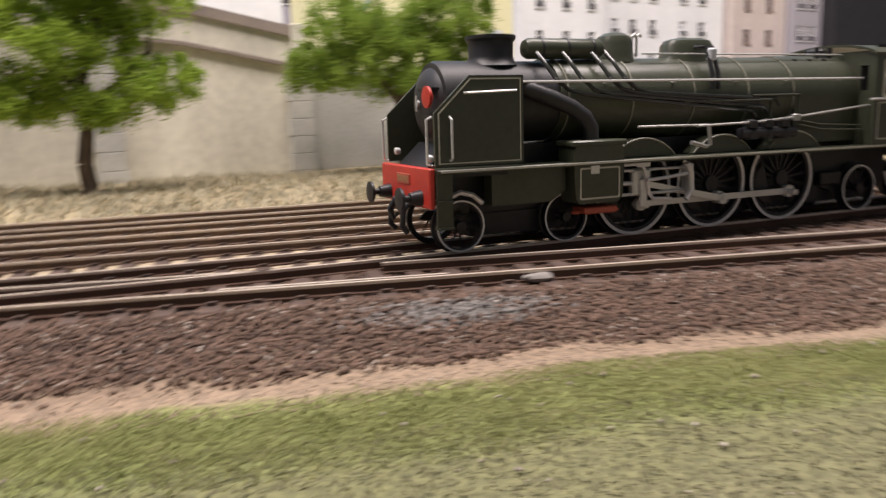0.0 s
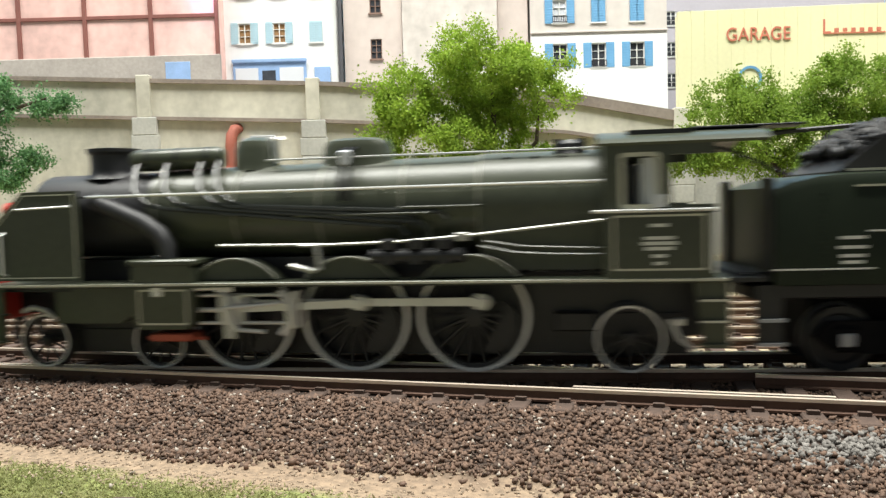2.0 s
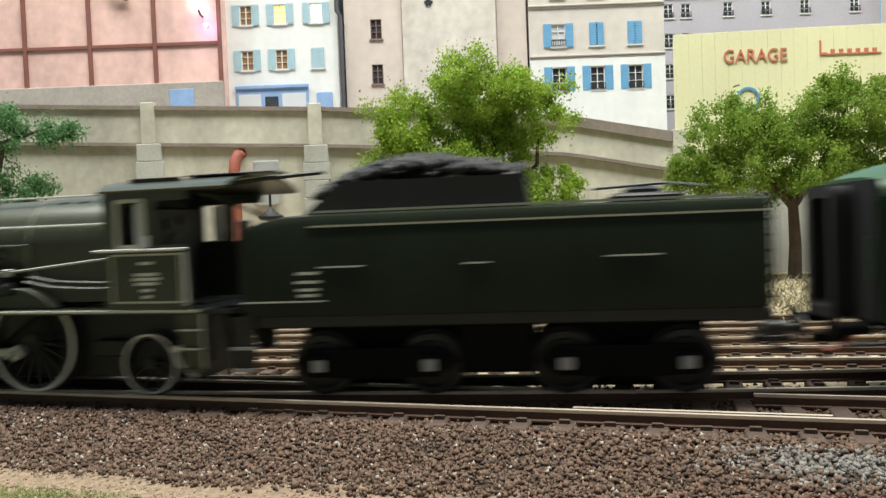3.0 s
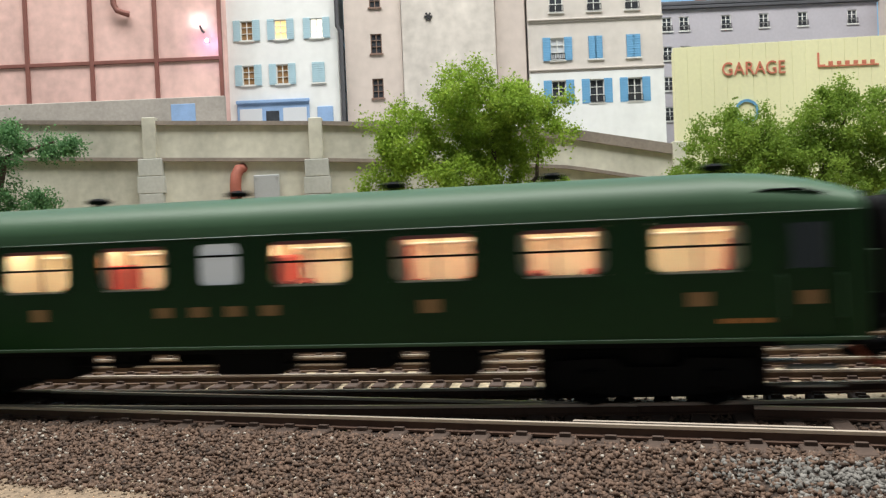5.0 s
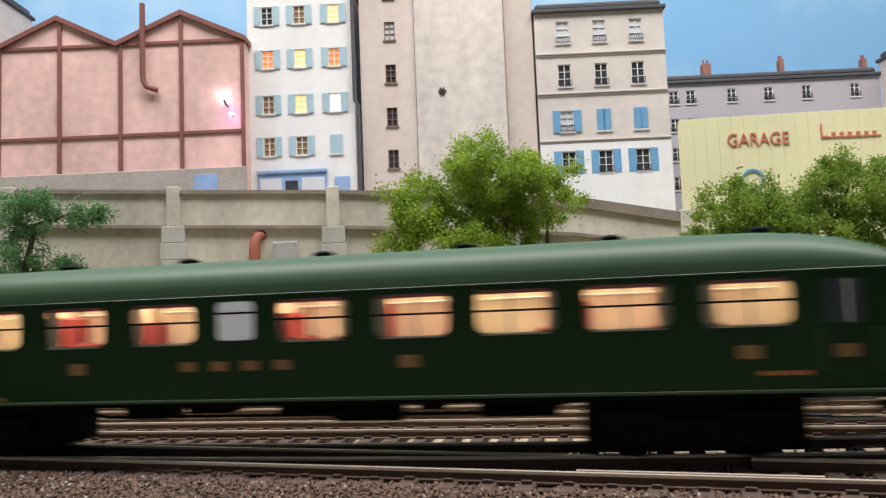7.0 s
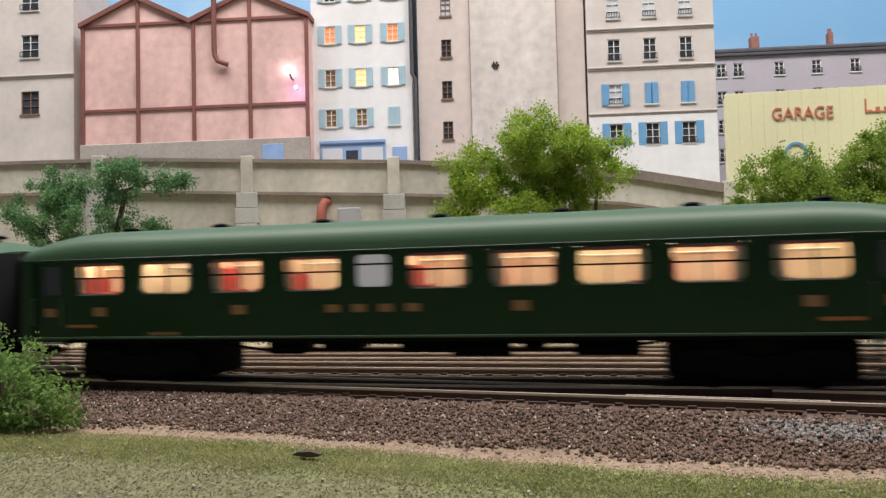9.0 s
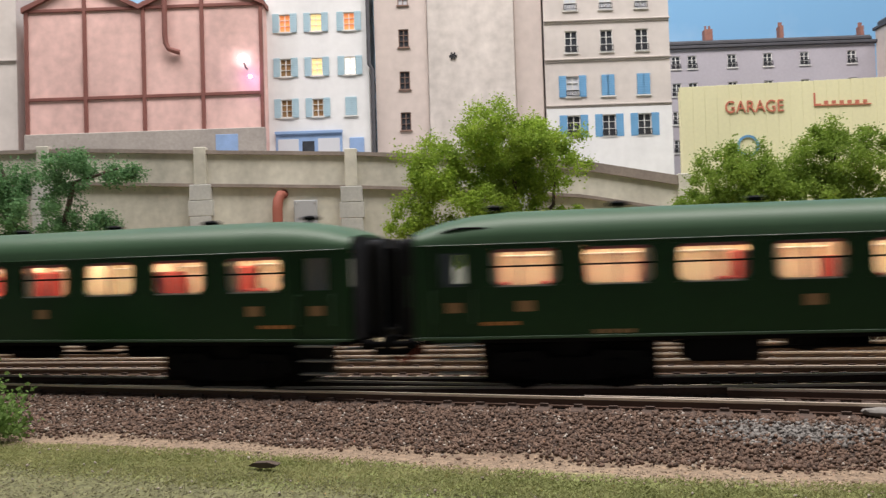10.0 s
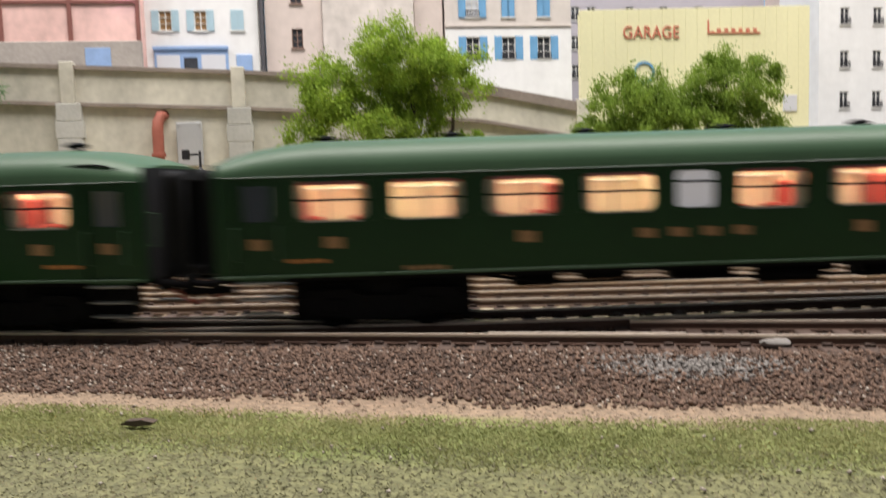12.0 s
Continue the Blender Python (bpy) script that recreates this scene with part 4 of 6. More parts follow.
def cover():
    def field(n, x0, x1, y0, y1):
        p = np.stack([rng.uniform(x0, x1, n), rng.uniform(y0, y1, n)], 1)
        return np.column_stack([p, ground_z(p[:, 0], p[:, 1])])

    edge = lambda p: p[:, 1] + 1.4 * np.sin(p[:, 0] * 0.07) + 1.2 * np.sin(p[:, 0] * 0.19 + 1)
    p = field(72000, -330, 420, -33, -4.5)
    p = p[edge(p) > -30 + rng.normal(0, 1.5, len(p))]
    p[:, 2] += rng.uniform(-0.1, 0.45, len(p)) + 0.1 * (p[:, 1] > -7.5)
    pale = np.hypot((p[:, 0] - 40) / 20, (p[:, 1] + 14) / 6) < rng.uniform(0.3, 1.2, len(p))
    # some stones are coloured pale tan to paint glints on the ballast
    fleck = ~pale & (rng.uniform(size=len(p)) < np.interp(p[:, 0], [-200, -60, 40], [0.09, 0.045, 0.03]))
    tagged(stones("glint_stones", p[fleck] + (0, 0, 0.15), rng.uniform(0.25, 0.55, fleck.sum()), "fleck"), "single pale tan stones standing for bright glints in the ballast", "ballast", kind="stuff")
    plain = ~pale & ~fleck
    tagged(stones("ballast", p[plain], rng.uniform(0.3, 0.7, plain.sum()), "ballast"), "brown grey ballast stones on the track shoulder", "ballast", kind="stuff")
    tagged(stones("pale_ballast", p[pale], rng.uniform(0.32, 0.7, pale.sum()), "ballast_pale"), "patch of pale grey ballast stones", "ballast", kind="stuff")
    p = field(48000, -330, 460, -4.5, 64)
    p = p[p[:, 1] - 0.1 * p[:, 0] * np.clip((p[:, 1] - 14) / 18, 0, 1) < 38 + rng.normal(0, 1.5, len(p))]
    p[:, 2] += rng.uniform(-0.3, 0.25, len(p))
    tagged(stones("track_ballast", p, rng.uniform(0.35, 0.75, len(p)), "ballast"), "dark ballast stones between the rails", "ballast", kind="stuff")
    p = field(16000, -330, 430, -46, -22)
    tagged(stones("sand_grains", p, rng.uniform(0.15, 0.42, len(p)), "sandgrain"), "coarse sand grains beside the ballast", "sand", kind="stuff")
    p = field(9000, -420, 460, 42, 330)
    tagged(stones("yard_grains", p, rng.uniform(0.3, 0.8, len(p)), "sandgrain"), "coarse sandy grains round the sidings", "sand", kind="stuff")
    p = field(210000, -330, 400, -66, -38)
    keep = (edge(p) + 2.2 * np.sin(p[:, 0] * 0.033 + 2) < -42 + rng.normal(0, 3.2, len(p))) & (edge(p) > -62 + rng.normal(0, 3, len(p)))
    tagged(blades("grass", p[keep], 0.5, 0.36, "grass", lean=1.1), "short bright green static grass strip", "grass", kind="stuff")
    p = field(110000, -320, 330, -118, -56)
    tagged(blades("dry_grass", p, 0.35, 0.4, "moss", lean=1.4), "short mossy turf in front of the line", "grass", kind="stuff")
    p = field(26000, -500, 520, 140, 345)
    tagged(blades("yard_grass", p, 4.0, 1.0, "drygrass", lean=0.8), "tufted straw grass before the retaining wall", "grass", kind="stuff")
    p = field(420, -300, 330, -112, -40)
    p[:, 2] += 0.5
    tagged(stones("pale_flecks", p, rng.uniform(0.2, 0.5, len(p)), "fleck"), "scattered pale flecks in the grass", "flecks", kind="stuff")
    rock = base("pale_stone", mm(60, -1.6, -1.4), "pale flat stone lying against the near rail", "stone")
    bm = bmesh.new()
    bmesh.ops.create_icosphere(bm, subdivisions=2, radius=1)
    for v in bm.verts:
        v.co = Vector((v.co.x * 3.4, v.co.y * 1.6, v.co.z * 1.0)) * (1 + 0.25 * noise.noise(v.co * 1.7))
    part("stone_body", bm, "ballast_pale", rock)
    chip = base("bark_chip", mm(-56, -54, -5), "small dark bark chip on the grass", "bark chip")
    bm = bmesh.new()
    slab(bm, [(-3.2, 0), (-2, 0.6), (1, 0.9), (3.2, 0.5), (2.6, 0), (0, -0.3)], -0.8, 0.8)
    part("chip_body", bm, "bark", chip)
    twig = base("straw_twig", mm(-75, -27, -6.6), "short pale straw twig lying at the ballast's edge", "twig")
    bm = bmesh.new()
    pipe(bm, [(0, 0, 0.2), (-0.4, 6.0, 0.9), (-0.9, 11.9, 1.2)], 0.35, 6)
    part("twig_stem", bm, "fleck", twig)


cover()


# ---- coaches; the train is a little longer and lower than the scale of the track ----
GROW = 1.025
MM, TALL = 0.001 * GROW, 0.965
LENGTH = 247.0


def wheelset(parent, x, r, name="wheelset", tyre="dark"):
    global TALL
    low, TALL = TALL, 1.0  # wheels stay round
    bm = bmesh.new()
    for y in (-8.9, 8.9):
        s = 1 if y > 0 else -1
        lathe(bm, [(0.6, y + s * 1.6), (1.6, y + s * 1.5), (1.6, y + s * 0.9), (r * 0.72, y + s * 0.6), (r * 0.8, y + s * 1.2), (r, y + s * 1.2), (r, y - s * 1.0), (r + 0.7, y - s * 1.2), (r + 0.7, y - s * 1.6), (0.7, y - s * 1.6)], (0, 0, 0), "y", 24)
    rod(bm, (0, -9, 0), (0, 9, 0), 0.7)
    w = part(name, bm, tyre, parent, at=mm(x, 0, r))
    TALL = low
    return w


def bogie_frame(coach, x):
    bm = bmesh.new()
    for y in (-12.2, 11.2):
        slab(bm, [(-20, 6), (-18, 9.4), (-7, 9.8), (-5, 8), (5, 8), (7, 9.8), (18, 9.4), (20, 6), (17, 3.6), (11, 2.8), (7, 2.2), (-7, 2.2), (-11, 2.8), (-17, 3.6)], y, y + 1)
        for k in (-11.5, 11.5):
            box(bm, k - 2, k + 2, y - 0.9, y + 1.6, 3.6, 7.6, 0.5)
            rod(bm, (k, y - 1.4, 5.6), (k, y + 0.5, 5.6), 1.2)
        for k in (-3, 0, 3):
            rod(bm, (k, y + 0.4, 3), (k, y + 0.4, 8), 0.9, n=8)
    box(bm, -4, 4, -11, 11, 2.6, 12.4, 0.4)
    box(bm, -20, -18.5, -11.4, 11.4, 4.6, 7.4)
    box(bm, 18.5, 20, -11.4, 11.4, 4.6, 7.4)
    f = part("bogie_frame", bm, "dark", coach, at=mm(x, 0, 0))
    # solid dark block added for the black shade inside the bogie
    bm = bmesh.new()
    box(bm, -22, 22, -9.6, 9.6, 1.6, 11.8, 0.6)
    part("shade_block", bm, "dark", f)
    return f


def sheet(bm, x0, x1, y, z0, z1):
    bm.faces.new([bm.verts.new(v) for v in ((x0, y, z0), (x1, y, z0), (x1, y, z1), (x0, y, z1))])


def build_coach(PANES, TOILET, notices, panels):
    """panes and lavatory window by their middles; notices and number panels on the near side."""
    c = base("passenger_coach", Matrix(), "dark green express passenger coach with warm lit windows", "railway coach", "coaches of the train")
    zb, zt, zw0, zw1 = 13.8, 37.6, 26.8, 36.6
    doors = [(4.4, 15.2), (231.8, 242.6)]
    holes = [(x - 8.5, x + 8.5, zw0, zw1) for x in PANES] + [(TOILET - 4.8, TOILET + 4.8, zw0 + 0.4, zw1)] + [(a, b, 12.4, 37.0) for a, b in doors]
    for y in (-16.0, 15.2):
        bm = bmesh.new()
        pierced(bm, 0, LENGTH, zb, zt, y, y + 0.8, holes)
        part("body_side", bm, "coach", c, smooth=0)
    for side in (-1, 1):
        turn = mm(0, 0, 0) if side < 0 else mm(LENGTH, 0, 0, 0, 0, 180)
        xs = PANES if side < 0 else [LENGTH - x for x in PANES]
        tx = TOILET if side < 0 else LENGTH - TOILET
        for x in xs:
            bm = bmesh.new()
            ring_plate(bm, rounded(x - 9.0, x + 9.0, zw0 - 0.5, zw1 + 0.5, 2.2), rounded(x - 8.2, x + 8.2, zw0 + 0.3, zw1 - 0.3, 1.9), -16.15, -15.1)
            w = part("window_frame", bm, "coach", c, at=turn)
            bm = bmesh.new()
            sheet(bm, x - 8.3, x + 8.3, -15.4, zw0 + 0.2, zw1 - 0.2)
            pane = part("pane", bm, "pane", w, smooth=0)
            pane.visible_shadow = False
            bm = bmesh.new()
            box(bm, x - 8.3, x + 8.3, -15.75, -15.2, 31.6, 32.1)
            part("glazing_bar", bm, "dark", w, smooth=0)
            # the highlight line of the lower frame, built as a pale strip
            bm = bmesh.new()
            box(bm, x - 6.6, x + 6.6, -16.35, -15.9, zw0 - 0.15, zw0 + 0.25)
            part("sill_highlight", bm, "rodsteel", w, "pale strip for the highlight on the lower window frame", smooth=0)
            bm = bmesh.new()
            box(bm, x - 7.6, x + 7.6, -15.2, -14.8, zw1 - 1.1, zw1 - 0.2)
            part("blind_roll", bm, "seat", w, "red rolled blind", smooth=0)
        bm = bmesh.new()
        ring_plate(bm, rounded(tx - 5.2, tx + 5.2, zw0 - 0.1, zw1 + 0.4, 1.6), rounded(tx - 4.5, tx + 4.5, zw0 + 0.6, zw1 - 0.3, 1.3), -16.15, -15.1)
        w = part("window_frame", bm, "coach", c, at=turn)
        bm = bmesh.new()
        box(bm, tx - 4.8, tx + 4.8, -15.5, -15.2, zw0 + 0.3, zw1 - 0.1)
        part("pane", bm, "lavpane", w, "frosted lavatory pane", smooth=0)
        bm = bmesh.new()
        box(bm, tx - 4.6, tx + 4.6, -15.8, -15.5, 33.4, 33.9)
        part("glazing_bar", bm, "dark", w, smooth=0)
        for a, b in doors:
            bm = bmesh.new()
            pierced(bm, a, b, 12.6, 37.0, -15.2, -14.5, [(a + 2.2, b - 2.2, 27, 35.6)])
            d = part("door", bm, "coach", c, at=turn, smooth=0)
            bm = bmesh.new()
            sheet(bm, a + 2.2, b - 2.2, -14.8, 27, 35.6)
            p = part("pane", bm, "pane", d, smooth=0)
            p.visible_shadow = False
            for x in (a + 0.4, b - 0.4):
                bm = bmesh.new()
                pipe(bm, [(x, -15.2, 17.5), (x, -16.7, 18), (x, -16.7, 25.5), (x, -15.2, 26)], 0.22, 6)
                part("handrail", bm, "roof", d)
            bm = bmesh.new()
            box(bm, (a + b) / 2 - 2.0, (a + b) / 2 + 2.0, -15.4, -15.1, 20.2, 22.8)
            part("notice_plate", bm, "plate", d, smooth=0)
            for z, y in ((12.4, -16.3), (8.4, -15.6), (4.8, -15.0)):
                bm = bmesh.new()
                box(bm, a + 0.5, b - 0.5, y, y + 3, z - 0.5, z, 0.1)
                part("step", bm, "steptread", c, at=turn, smooth=0)
            for x in (a + 0.4, b - 0.8):
                bm = bmesh.new()
                box(bm, x, x + 0.4, -14.5, -13.8, 4.5, 13)
                part("step_hanger", bm, "dark", c, at=turn, smooth=0)
        for x in notices if side < 0 else (27.5, 72.5, 151.5, 219.5):
            bm = bmesh.new()
            box(bm, x - 2.1, x + 2.1, -16.15, -15.95, 20.3, 23.0)
            part("notice_plate", bm, "plate", c, at=turn, smooth=0)
        for x in [tx + o for o in (panels if side < 0 else (-11.5, -4, 3.5, 11))]:
            bm = bmesh.new()
            box(bm, x - 1.9, x + 1.9, -16.15, -15.95, 20.5, 22.7)
            box(bm, x - 1.2, x + 1.2, -16.22, -16.1, 21.3, 21.9)
            part("number_panel", bm, "plate", c, at=turn, smooth=0)
        for x0, x1 in ((16.5, 26), (221, 230.5)):
            bm = bmesh.new()
            for k in range(4):
                w = (x1 - x0) / 4
                box(bm, x0 + k * w + 0.2, x0 + k * w + w - 0.3, -16.12, -15.95, 16.9, 17.8)
            part("lettering_bars", bm, "orangeline", c, at=turn, smooth=0)
        bm = bmesh.new()
        for k in range(5):
            box(bm, 44 + k * 2, 45.4 + k * 2, -16.12, -15.95, 14.4, 15.4)
        part("lettering_bars", bm, "plate", c, at=turn, smooth=0)
        # lighter roof green paints the highlight along the sole bar
        bm = bmesh.new()
        box(bm, 0.5, LENGTH - 0.5, -16.5, -15.9, 13.4, 14.1, 0.1)
        part("sole_bar", bm, "roof", c, at=turn, smooth=0)
        bm = bmesh.new()
        box(bm, 2, LENGTH - 2, -16.6, -15.8, 37.3, 37.8, 0.1)
        part("gutter", bm, "coach", c, at=turn, smooth=0)
    # roof, drooping at both ends
    bm = bmesh.new()
    secs = []
    for x, top, half in ((0.2, 4.4, 15.6), (3, 5.6, 15.9), (8, 7.1, 16.2), (15, 8.4, 16.4), (24, 9.1, 16.4), (60, 9.2, 16.4), (122, 9.2, 16.4), (187, 9.2, 16.4), (223, 9.1, 16.4), (232, 8.4, 16.4), (239, 7.1, 16.2), (244, 5.6, 15.9), (246.8, 4.4, 15.6)):
        secs.append([(x, -half * math.copysign(abs(math.cos(a)) ** 0.62, math.cos(a)), 37.5 + top * math.sin(a) ** 0.8) for a in np.linspace(0, math.pi, 19)])
    loft(bm, secs)
    part("roof", bm, "roof", c, "satin green roof", smooth=50)
    for x in (20, 52, 86, 121, 157, 191, 223):
        bm = bmesh.new()
        lathe(bm, [(1.0, 0), (1.0, 1.0), (2.6, 1.2), (2.8, 1.8), (1.4, 2.4), (0.2, 2.5)], (x, -3.5, 46.1), "z", 14)
        part("roof_vent", bm, "dark", c)
    for x in (14, 233):
        bm = bmesh.new()
        pipe(bm, [(x - 7, -15.2, 41.0), (x - 3, -15.3, 42.0), (x + 3, -15.3, 42.0), (x + 7, -15.2, 41.0)], 0.28, 6)
        part("roof_grab_rail", bm, "dark", c)
    # ends, gangways, buffers
    for x, s in ((0, -1), (LENGTH, 1)):
        bm = bmesh.new()
        pierced(bm, -15.2, 15.2, 13.8, 41, 0, 0.8, [(-5, 5, 15, 38)])
        e = part("end_wall", bm, "rubber", c, at=mm(x - (0.4 if s < 0 else -0.4), 0, 0, 0, 0, 90), smooth=0)
        bm = bmesh.new()
        folds = [(rounded(-o, o, 14 - (o - 6.2), 39.6 + (o - 6.2), 1.5), k * 0.6) for k, o in enumerate((6.2, 6.9) * 5)]
        skins = [[bm.verts.new((x_, y_, z_)) for x_, z_ in loop] for loop, y_ in folds]
        inner = [[bm.verts.new((x_, y_, z_)) for x_, z_ in rounded(-4.6, 4.6, 15.4, 38, 1.2)] for y_ in (folds[0][1], folds[-1][1])]
        for p_, q_ in list(zip(skins, skins[1:])) + [(skins[-1], inner[1]), (inner[1], inner[0]), (inner[0], skins[0])]:
            for k in range(len(p_)):
                j = (k + 1) % len(p_)
                bm.faces.new((p_[k], p_[j], q_[j], q_[k]))
        part("gangway_bellows", bm, "rubber", c, at=mm(x if s > 0 else x, 0, 0, 0, 0, 90 if s < 0 else -90), smooth=0)
        for y in (-10, 10):
            bm = bmesh.new()
            rod(bm, (x, y, 12), (x + s * 4, y, 12), 1.3)
            rod(bm, (x + s * 4, y, 12), (x + s * 7, y, 12), 0.8)
            rod(bm, (x + s * 6.6, y, 12), (x + s * 7.2, y, 12), 2.6, n=16)
            part("buffer", bm, "dark", c)
        bm = bmesh.new()
        box(bm, min(x, x + s * 7.3), max(x, x + s * 7.3), -1.2, 1.2, 8, 9.6, 0.2)
        rod(bm, (x + s * 5, -0.5, 9), (x + s * 5, -0.5, 4.5), 0.5)
        part("coupler", bm, "dark", c)
        bm = bmesh.new()
        pipe(bm, [(x, -5, 11), (x + s * 3, -5, 8), (x + s * 5, -4, 6.5), (x + s * 6.5, -3, 7)], 0.5, 6)
        part("brake_hose", bm, "redlead", c)
        bm = bmesh.new()
        pipe(bm, [(x, -14, 22), (x + s * 1.8, -14, 22), (x + s * 1.8, -14, 30), (x, -14, 30)], 0.25, 6)
        part("end_handrail", bm, "roof", c)
    # underframe
    bm = bmesh.new()
    box(bm, 1, LENGTH - 1, -14.6, 14.6, 12.2, 13.7, 0.2)
    part("floor_frame", bm, "dark", c)
    for x0, x1, z0, y0 in ((66, 84, 6.5, -13), (92, 98, 8.6, -11), (118, 134, 7.2, -13), (146, 158, 8.2, -12), (164, 176, 6.8, -13)):
        bm = bmesh.new()
        box(bm, x0, x1, y0, y0 + 9, z0, 12.4, 0.5)
        part("equipment_box", bm, "dark", c)
    bm = bmesh.new()
    rod(bm, (100, 5, 9.4), (116, 5, 9.4), 2.2)
    part("air_tank", bm, "dark", c)
    for y in (-11, 11):
        bm = bmesh.new()
        pipe(bm, [(58, y, 12.4), (74, y, 9.6), (170, y, 9.6), (186, y, 12.4)], 0.4, 6)
        part("truss_rod", bm, "dark", c)
    for x in (38, 209):
        bogie_frame(c, x)
    for x in (26.5, 49.5, 197.5, 220.5):
        wheelset(c, x, 5.4)
    # inside: floor, compartment walls, seats, curtains and a warm light strip
    bm = bmesh.new()
    box(bm, 16, 231, -14.4, 14.4, 14.2, 15, 0)
    part("cabin_floor", bm, "framebrown", c, smooth=0)
    bm = bmesh.new()
    box(bm, 16, 231, -0.3, 0.3, 15, 37.1)
    part("middle_wall", bm, "cream", c, smooth=0)
    for k, x in enumerate([16.2] + [(a + b) / 2 for a, b in zip(PANES, PANES[1:]) if b - a < 30] + [TOILET - 7.7, TOILET + 7.7, 230.6]):
        for y0, y1 in ((-14.2, -0.3), (0.3, 14.2)):
            bm = bmesh.new()
            box(bm, x - 0.4, x + 0.4, y0, y1, 15, 37.1)
            part("compartment_wall", bm, "cream", c, smooth=0)
    for side in (-1, 1):
        turn = mm(0, 0, 0) if side < 0 else mm(LENGTH, 0, 0, 0, 0, 180)
        for k, x in enumerate(PANES if side < 0 else [LENGTH - v for v in PANES[::-1]]):
            for s in (-1, 1):
                if (k * 2 + (s > 0) + side) % 5 == 3:
                    continue
                bm = bmesh.new()
                box(bm, x + s * 9.0 - 1.7, x + s * 9.0 + 1.7, -13.2, -1, 15, 32.2 + (k % 3), 0.5)
                box(bm, x + s * 6.6 - 2.8, x + s * 6.6 + 2.8, -13.2, -1, 24, 26.6 + (k + s) % 2, 0.6)
                part("seat", bm, "seat", c, at=turn)
                if (k + s) % 3:
                    bm = bmesh.new()
                    loft(bm, [[(x + s * (8.4 - j * 0.5), -14.3 + 0.45 * (j % 2), 26), (x + s * (8.4 - j * 0.5), -14.1 + 0.45 * (j % 2), 26), (x + s * (8.4 - j * 0.5), -14.1 + 0.45 * (j % 2), 37.0), (x + s * (8.4 - j * 0.5), -14.3 + 0.45 * (j % 2), 37.0)] for j in range(5 + k % 3)])
                    part("curtain", bm, "curtain", c, at=turn)
            bm = bmesh.new()
            box(bm, x + (k % 3) - 1.4, x + (k % 3) - 0.9, -15.2, -14.9, 27.2, 36.4)
            part("window_post", bm, "framebrown", c, at=turn, smooth=0)
            bm = bmesh.new()
            for y in (-3.6, -2.4, -1.2):
                rod(bm, (x - 8.4, y, 34.6), (x + 8.4, y, 34.6), 0.22, n=6)
            part("luggage_rack", bm, "bright", c, at=turn, smooth=0)
        for x0, x1 in ((17, TOILET - 9), (TOILET + 9, 230)):
            bm = bmesh.new()
            box(bm, x0 + 0.2, x1, -8.2, -5.2, 36.9, 37.15)
            part("light_strip", bm, "strip", c, "warm light strip under the roof", turn if side < 0 else mm(0, 13.4, 0), 0)
    bm = bmesh.new()
    box(bm, 1, 246, -15.1, 15.1, 37.2, 37.4)
    part("cabin_ceiling", bm, "cream", c, smooth=0)
    return c


PITCH = 262.0
# the first coach has eight wide-spaced windows a side, the others nine
first = build_coach([29.6, 54.8, 78.4, 101.7, 141.6, 167.3, 192.8, 217.8], 121.8, (29.6, 79, 166.6, 217.6), (-13, -5, 3, 11))
coach = build_coach([27.5, 50.2, 72.6, 94.8, 117.0, 152.8, 175.4, 197.6, 219.8], 135.0, (27.5, 95, 175.5, 220), (-18, -9, -1, 8))
coaches = [(first, False), (coach, True)]
for flip in (True, False, True):
    coaches.append((copy_thing(coach, Matrix()), flip))
# the fourth coach has plain amber panes in its lavatory windows
for w in coaches[3][0].children:
    for p in w.children:
        if p.data.materials[0] == M["lavpane"]:
            p.data = p.data.copy()
            p.data.materials[0] = M["amberpane"]
            tagged(p, "amber lit lavatory pane")


# ---- locomotive: x runs back from the leading bogie axle ----
loco = base("steam_locomotive", Matrix(), "dark green steam locomotive with pale lining and white tyres", "locomotive")
AXIS, R_DRIVE = 34.2, 11.3
CRANK = 3.7
DRIVERS = (47.0, 71.5, 96.0)


